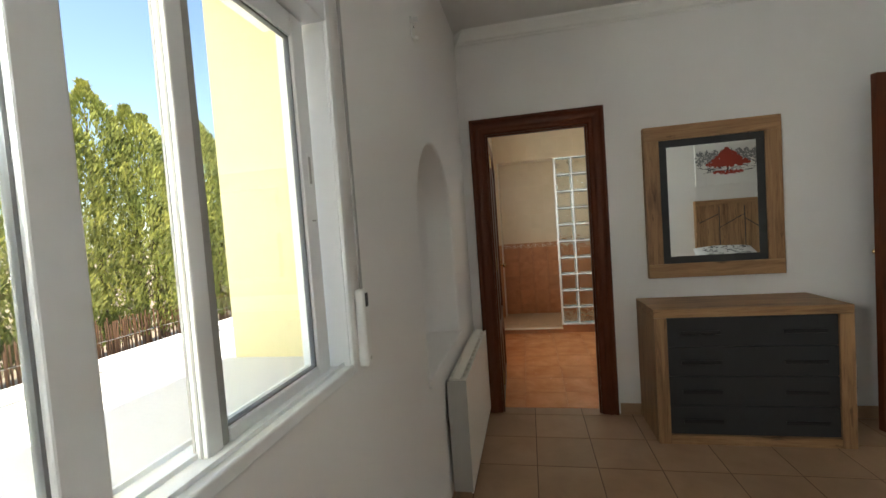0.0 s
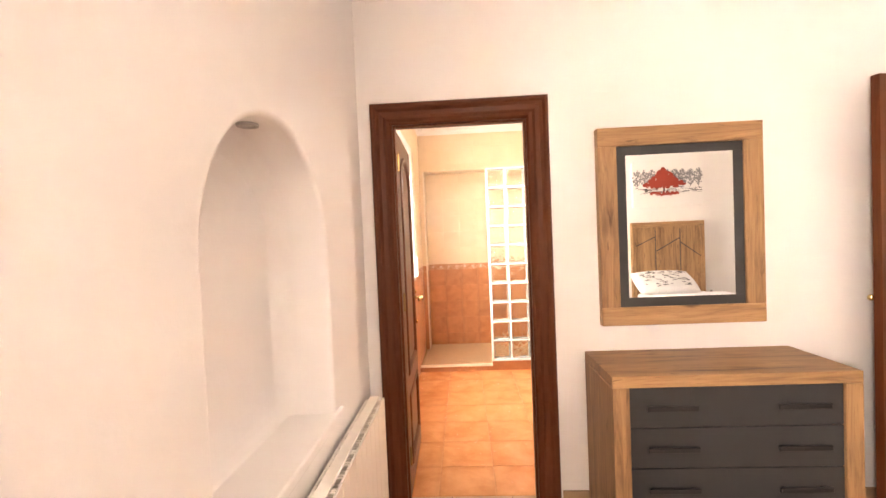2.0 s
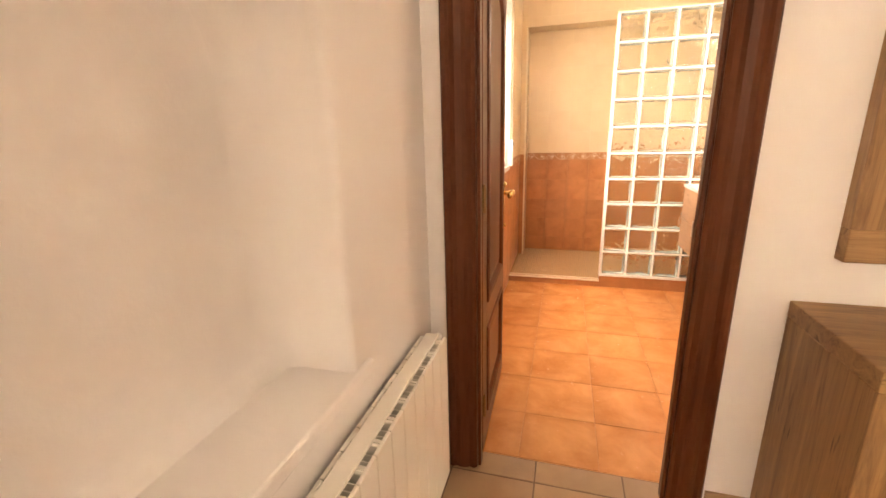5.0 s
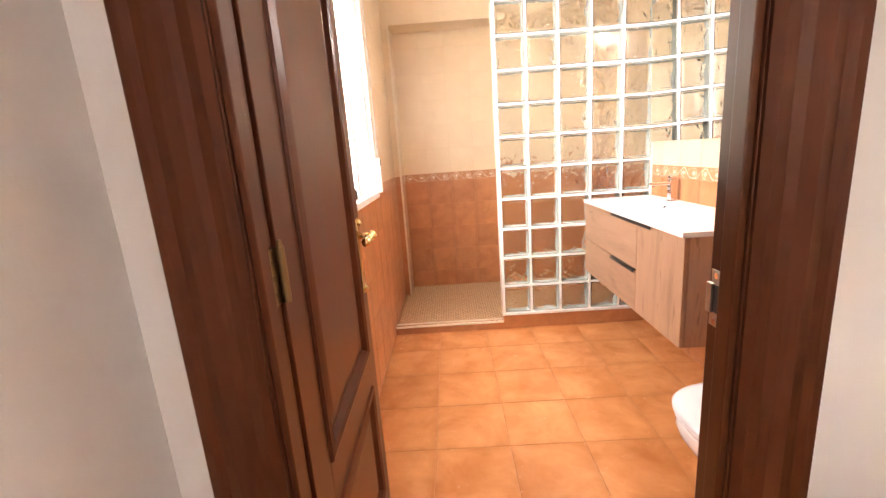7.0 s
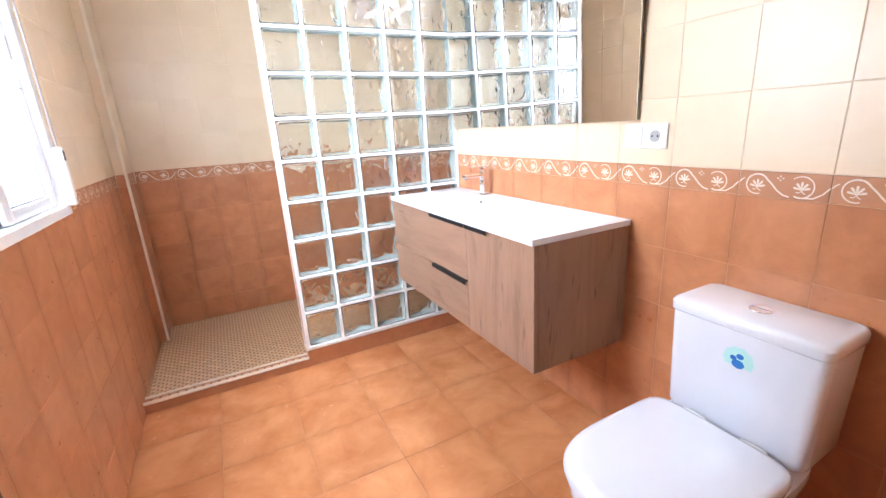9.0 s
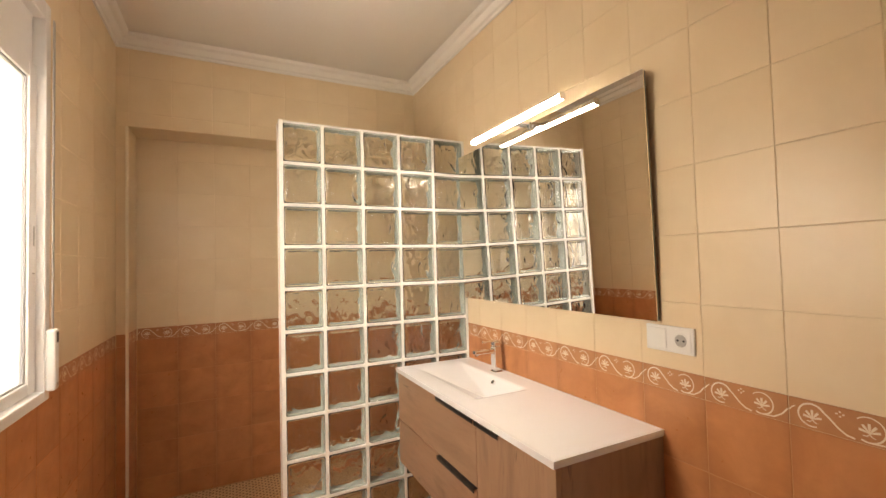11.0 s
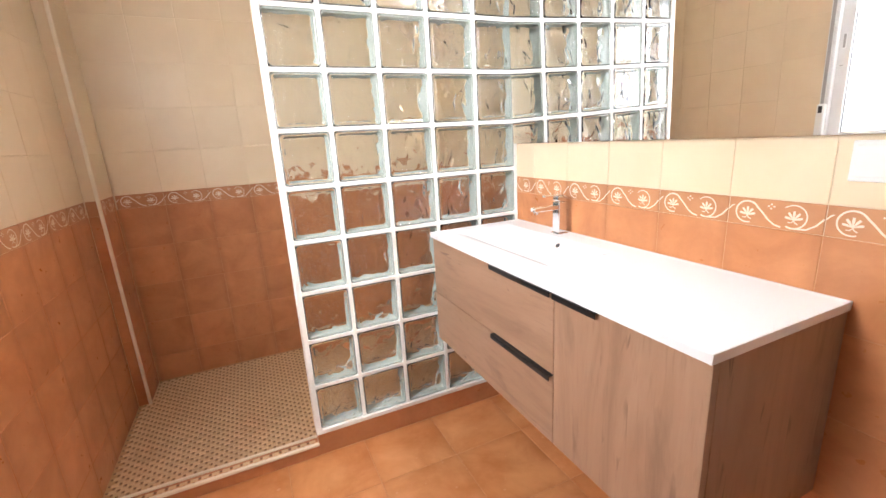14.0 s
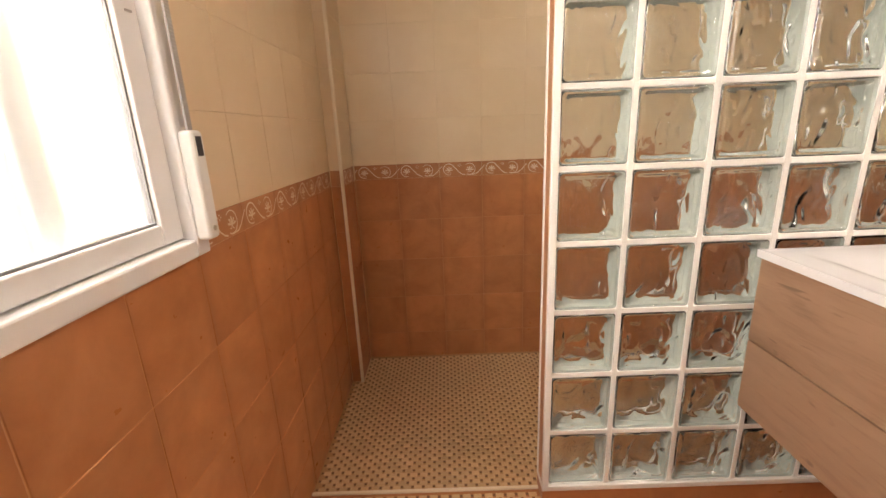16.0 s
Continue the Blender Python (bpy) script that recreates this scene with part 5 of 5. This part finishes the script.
def scroll_mesh():
    """The pale scrollwork of one border tile: two volutes with palmettes."""
    bm = bmesh.new()
    z = 0.0007
    arc = lambda cx, cy, r, a0, a1, n=18: [(cx + r * math.cos(radians(a0 + (a1 - a0) * i / n)), cy + r * math.sin(radians(a0 + (a1 - a0) * i / n))) for i in range(n + 1)]
    for x0 in (0.0,):
        left = arc(-0.056, 0.0, 0.026, -70, -330, 20)
        wave = [(-0.056 + 0.026 * math.cos(radians(30)), 0.013), (-0.022, 0.002), (-0.008, -0.014), (0.006, -0.024), (0.020, -0.0275)]
        ribbon(bm, left, lambda u: 0.0030 + 0.0014 * u, z)
        ribbon(bm, wave, 0.0040, z)
        ribbon(bm, arc(0.043, -0.001, 0.0265, 240, 495, 22), lambda u: 0.0040 - 0.0018 * u, z)
        ribbon(bm, [(0.047, -0.0275), (0.070, -0.026), (0.088, -0.014), (0.1005, 0.002)], 0.0036, z)
        ribbon(bm, [(-0.1005, 0.002), (-0.094, 0.010), (-0.088, 0.014)], 0.003, z)
        for cx in (-0.055, 0.044):
            for k in range(5):
                a = radians(170 - 40 * k)
                ribbon(bm, [(cx, -0.008), (cx + 0.011 * math.cos(a), -0.006 + 0.011 * math.sin(a)), (cx + 0.018 * math.cos(a), -0.006 + 0.0185 * math.sin(a))], lambda u: 0.0012 + 0.0098 * u * (1.35 - u), z + 0.0001 * k)
            ribbon(bm, [(cx, -0.008), (cx + 0.003, -0.014), (cx + 0.009, -0.017)], 0.0022, z)
            ribbon(bm, [(cx, -0.010), (cx - 0.005, -0.015), (cx - 0.011, -0.014)], 0.0022, z)
        for dx, dy in ((-0.010, 0.018), (-0.004, 0.023), (-0.004, 0.013), (0.002, 0.018)):
            ribbon(bm, [(dx - 0.002, dy), (dx + 0.002, dy)], 0.0034, z)
    me = bpy.data.meshes.new("scroll")
    bm.to_mesh(me)
    bm.free()
    me.materials.append(M["scroll"])
    return me


SCROLL = scroll_mesh()
tile_rnd = random.Random(5)


def tile_wall(parent, origin, u, n, u0, u1, offset, z0, z1, holes=()):
    """Tiles a wall face: terracotta below the border, cream above. u: direction along the wall, n: outwards."""
    u, n, v = Vector(u), Vector(n), Vector((0, 0, 1))
    if u.cross(v).dot(n) < 0:
        u, u0, u1, offset = -u, -u1, -u0, -offset
        holes = [(-b, -a, c, d) for a, b, c, d in holes]
    rows = [(a, b, "terra") for a, b in steps(z0, min(BORDER0, z1), BORDER0, P)] if z0 < BORDER0 else []
    if z0 < BORDER0 < z1:
        rows.append((BORDER0, BORDER1, "border"))
    rows += [(a, b, "cream") for a, b in steps(max(z0, BORDER1), z1, BORDER1, P)] if z1 > BORDER1 else []
    base = Matrix(((u.x, v.x, n.x, 0), (u.y, v.y, n.y, 0), (u.z, v.z, n.z, 0), (0, 0, 0, 1)))
    for a, b in steps(u0, u1, offset, P):
        for c, d, mat in rows:
            rects = [(a, b, c, d)]
            for hole in holes:
                rects = [r for q in rects for r in cut(q, hole)]
            for r in rects:
                w, h = r[1] - r[0] - 0.0013, r[3] - r[2] - 0.0013
                if w < 0.01 or h < 0.01:
                    continue
                at = Vector(origin) + u * ((r[0] + r[1]) / 2) + v * ((r[2] + r[3]) / 2) + n * tile_rnd.uniform(-0.0003, 0.0003)
                tilt = pose(0, 0, 0, tile_rnd.uniform(-0.12, 0.12), tile_rnd.uniform(-0.12, 0.12), 0)
                ob = shared("border_tile" if mat == "border" else "tile", tile_mesh("tile", w, h, mat), parent, Matrix.Translation(at) @ base @ tilt)
                if mat == "border" and w > P - 0.01 and h > 0.05:
                    shared("scroll", SCROLL, ob, Matrix.Identity(4))


for wl, b in ((wall_bath_east, (RX + 0.0012, RX + TILE_T + 0.001, 3.09, AY)), (wall_bath_west, (TX - TILE_T - 0.001, TX - 0.0012, 3.09, FY)),
              (wall_bath_north, (SX, RX, AY + 0.0012, AY + TILE_T + 0.001)), (wall_bath_north, (TX, SX, FY + 0.0012, FY + TILE_T + 0.001))):
    part("joint_bed", box(*b, 0.0, BORDER0), "terra_grout", wl)
tile_wall(wall_bath_east, (RX, 0, 0), (0, 1, 0), (-1, 0, 0), 3.09, AY, 3.500, 0, CEIL - 0.03)
tile_wall(wall_bath_west, (TX, 0, 0), (0, 1, 0), (1, 0, 0), 3.09, FY, 4.545, 0, CEIL - 0.03, [(B0 - 0.03, B1 + 0.03, BZ0 - 0.03, BZ1 + 0.03)])
tile_wall(wall_bath_north, (0, FY, 0), (1, 0, 0), (0, -1, 0), TX, RX, -0.02, 0.05, CEIL - 0.03, [(SX, RX + 1, 0, SZ)])
tile_wall(wall_bath_north, (0, AY, 0), (1, 0, 0), (0, -1, 0), SX, RX, -0.02, 0.05, SZ)
tile_wall(wall_bath_north, (SX, 0, 0), (0, 1, 0), (1, 0, 0), FY, AY, FY, 0.05, SZ)
tile_wall(wall_bath_south, (0, 3.088, 0), (1, 0, 0), (0, 1, 0), TX, RX, -0.02, 0, CEIL - 0.03, [(DL - 0.115, DR + 0.115, -1, DH + 0.115)])
me_s = tile_mesh("tile", RX - SX - 0.002, AY - FY - 0.002, "cream")
shared("soffit_panel", me_s, wall_bath_north, Matrix.Translation(((RX + SX) / 2, (FY + AY) / 2, SZ)) @ pose(0, 0, 0, 180, 0, 0))


def tile_floor(parent, x0, x1, y0, y1, ox, oy, pitch, mat, gap):
    for a, b in steps(x0, x1, ox, pitch):
        for c, d in steps(y0, y1, oy, pitch):
            at = Vector(((a + b) / 2, (c + d) / 2, tile_rnd.uniform(-0.0004, 0.0002)))
            shared("tile", tile_mesh("tile", b - a - gap, d - c - gap, mat), parent, Matrix.Translation(at))


tile_floor(floor_bathroom, TX, RX, 3.103, GY, 0.148, 4.032, 0.3165, "bath_floor", 0.002)
tile_floor(floor_bedroom, BX, 4.3, -0.80, 3.100, -0.095, 2.660, 0.325, "bed_floor", 0.006)

# mosaic of the shower: rows of oblong stones with small dark dots between them, each row set off by half
pitch = 0.0365
slim, dot = [], []
rows_y = [5.318 + 0.010 + j * pitch / 2 for j in range(int((AY - 5.318) / (pitch / 2)))] + [5.2685, 5.2685 + pitch / 2]
for j, y in enumerate(rows_y):
    for i in range(int((RX - TX) / pitch)):
        x = TX + 0.010 + i * pitch + (j % 2) * pitch / 2
        if y < 5.3 and x > 0.255:
            break
        dot.append((x, y))
        slim.append((x + pitch / 2, y))
slim_mesh = tile_mesh("mosaic_stone", 0.0255, 0.0168, "stone", 0.004)
near = [q for q in slim if q[0] < 0.27 and 5.32 < q[1] < 5.62][:290]
chosen = set(near)
for x, y in near:
    shared("mosaic_stone", slim_mesh, shower_floor, pose(x, y, 0.0515))
bv, bf = [], []
for x, y in slim:
    if (x, y) in chosen:
        continue
    q = pose(x, y, 0.0515 if y > 5.3 else 0.0485)
    k = len(bv)
    bv += [q @ v.co for v in slim_mesh.vertices]
    bf += [[k + i for i in p_.vertices] for p_ in slim_mesh.polygons]
me = bpy.data.meshes.new("mosaic_stones")
me.from_pydata(bv, [], bf)
me.materials.append(M["stone"])
rest = new("mosaic_stones", me)
rest.parent = shower_floor
tagged(rest, kind="stuff")
bv, bf = [], []
for x, y in dot:
    s, k, z = 0.0042, len(bv), 0.0512 if y > 5.3 else 0.0482
    bv += [(x - s, y - s, z), (x + s, y - s, z), (x + s, y + s, z), (x - s, y + s, z)]
    bf.append((k, k + 1, k + 2, k + 3))
me = bpy.data.meshes.new("mosaic_dots")
me.from_pydata(bv, [], bf)
me.materials.append(M["dot"])
rest = new("mosaic_dots", me)
rest.parent = shower_floor
tagged(rest, kind="stuff")
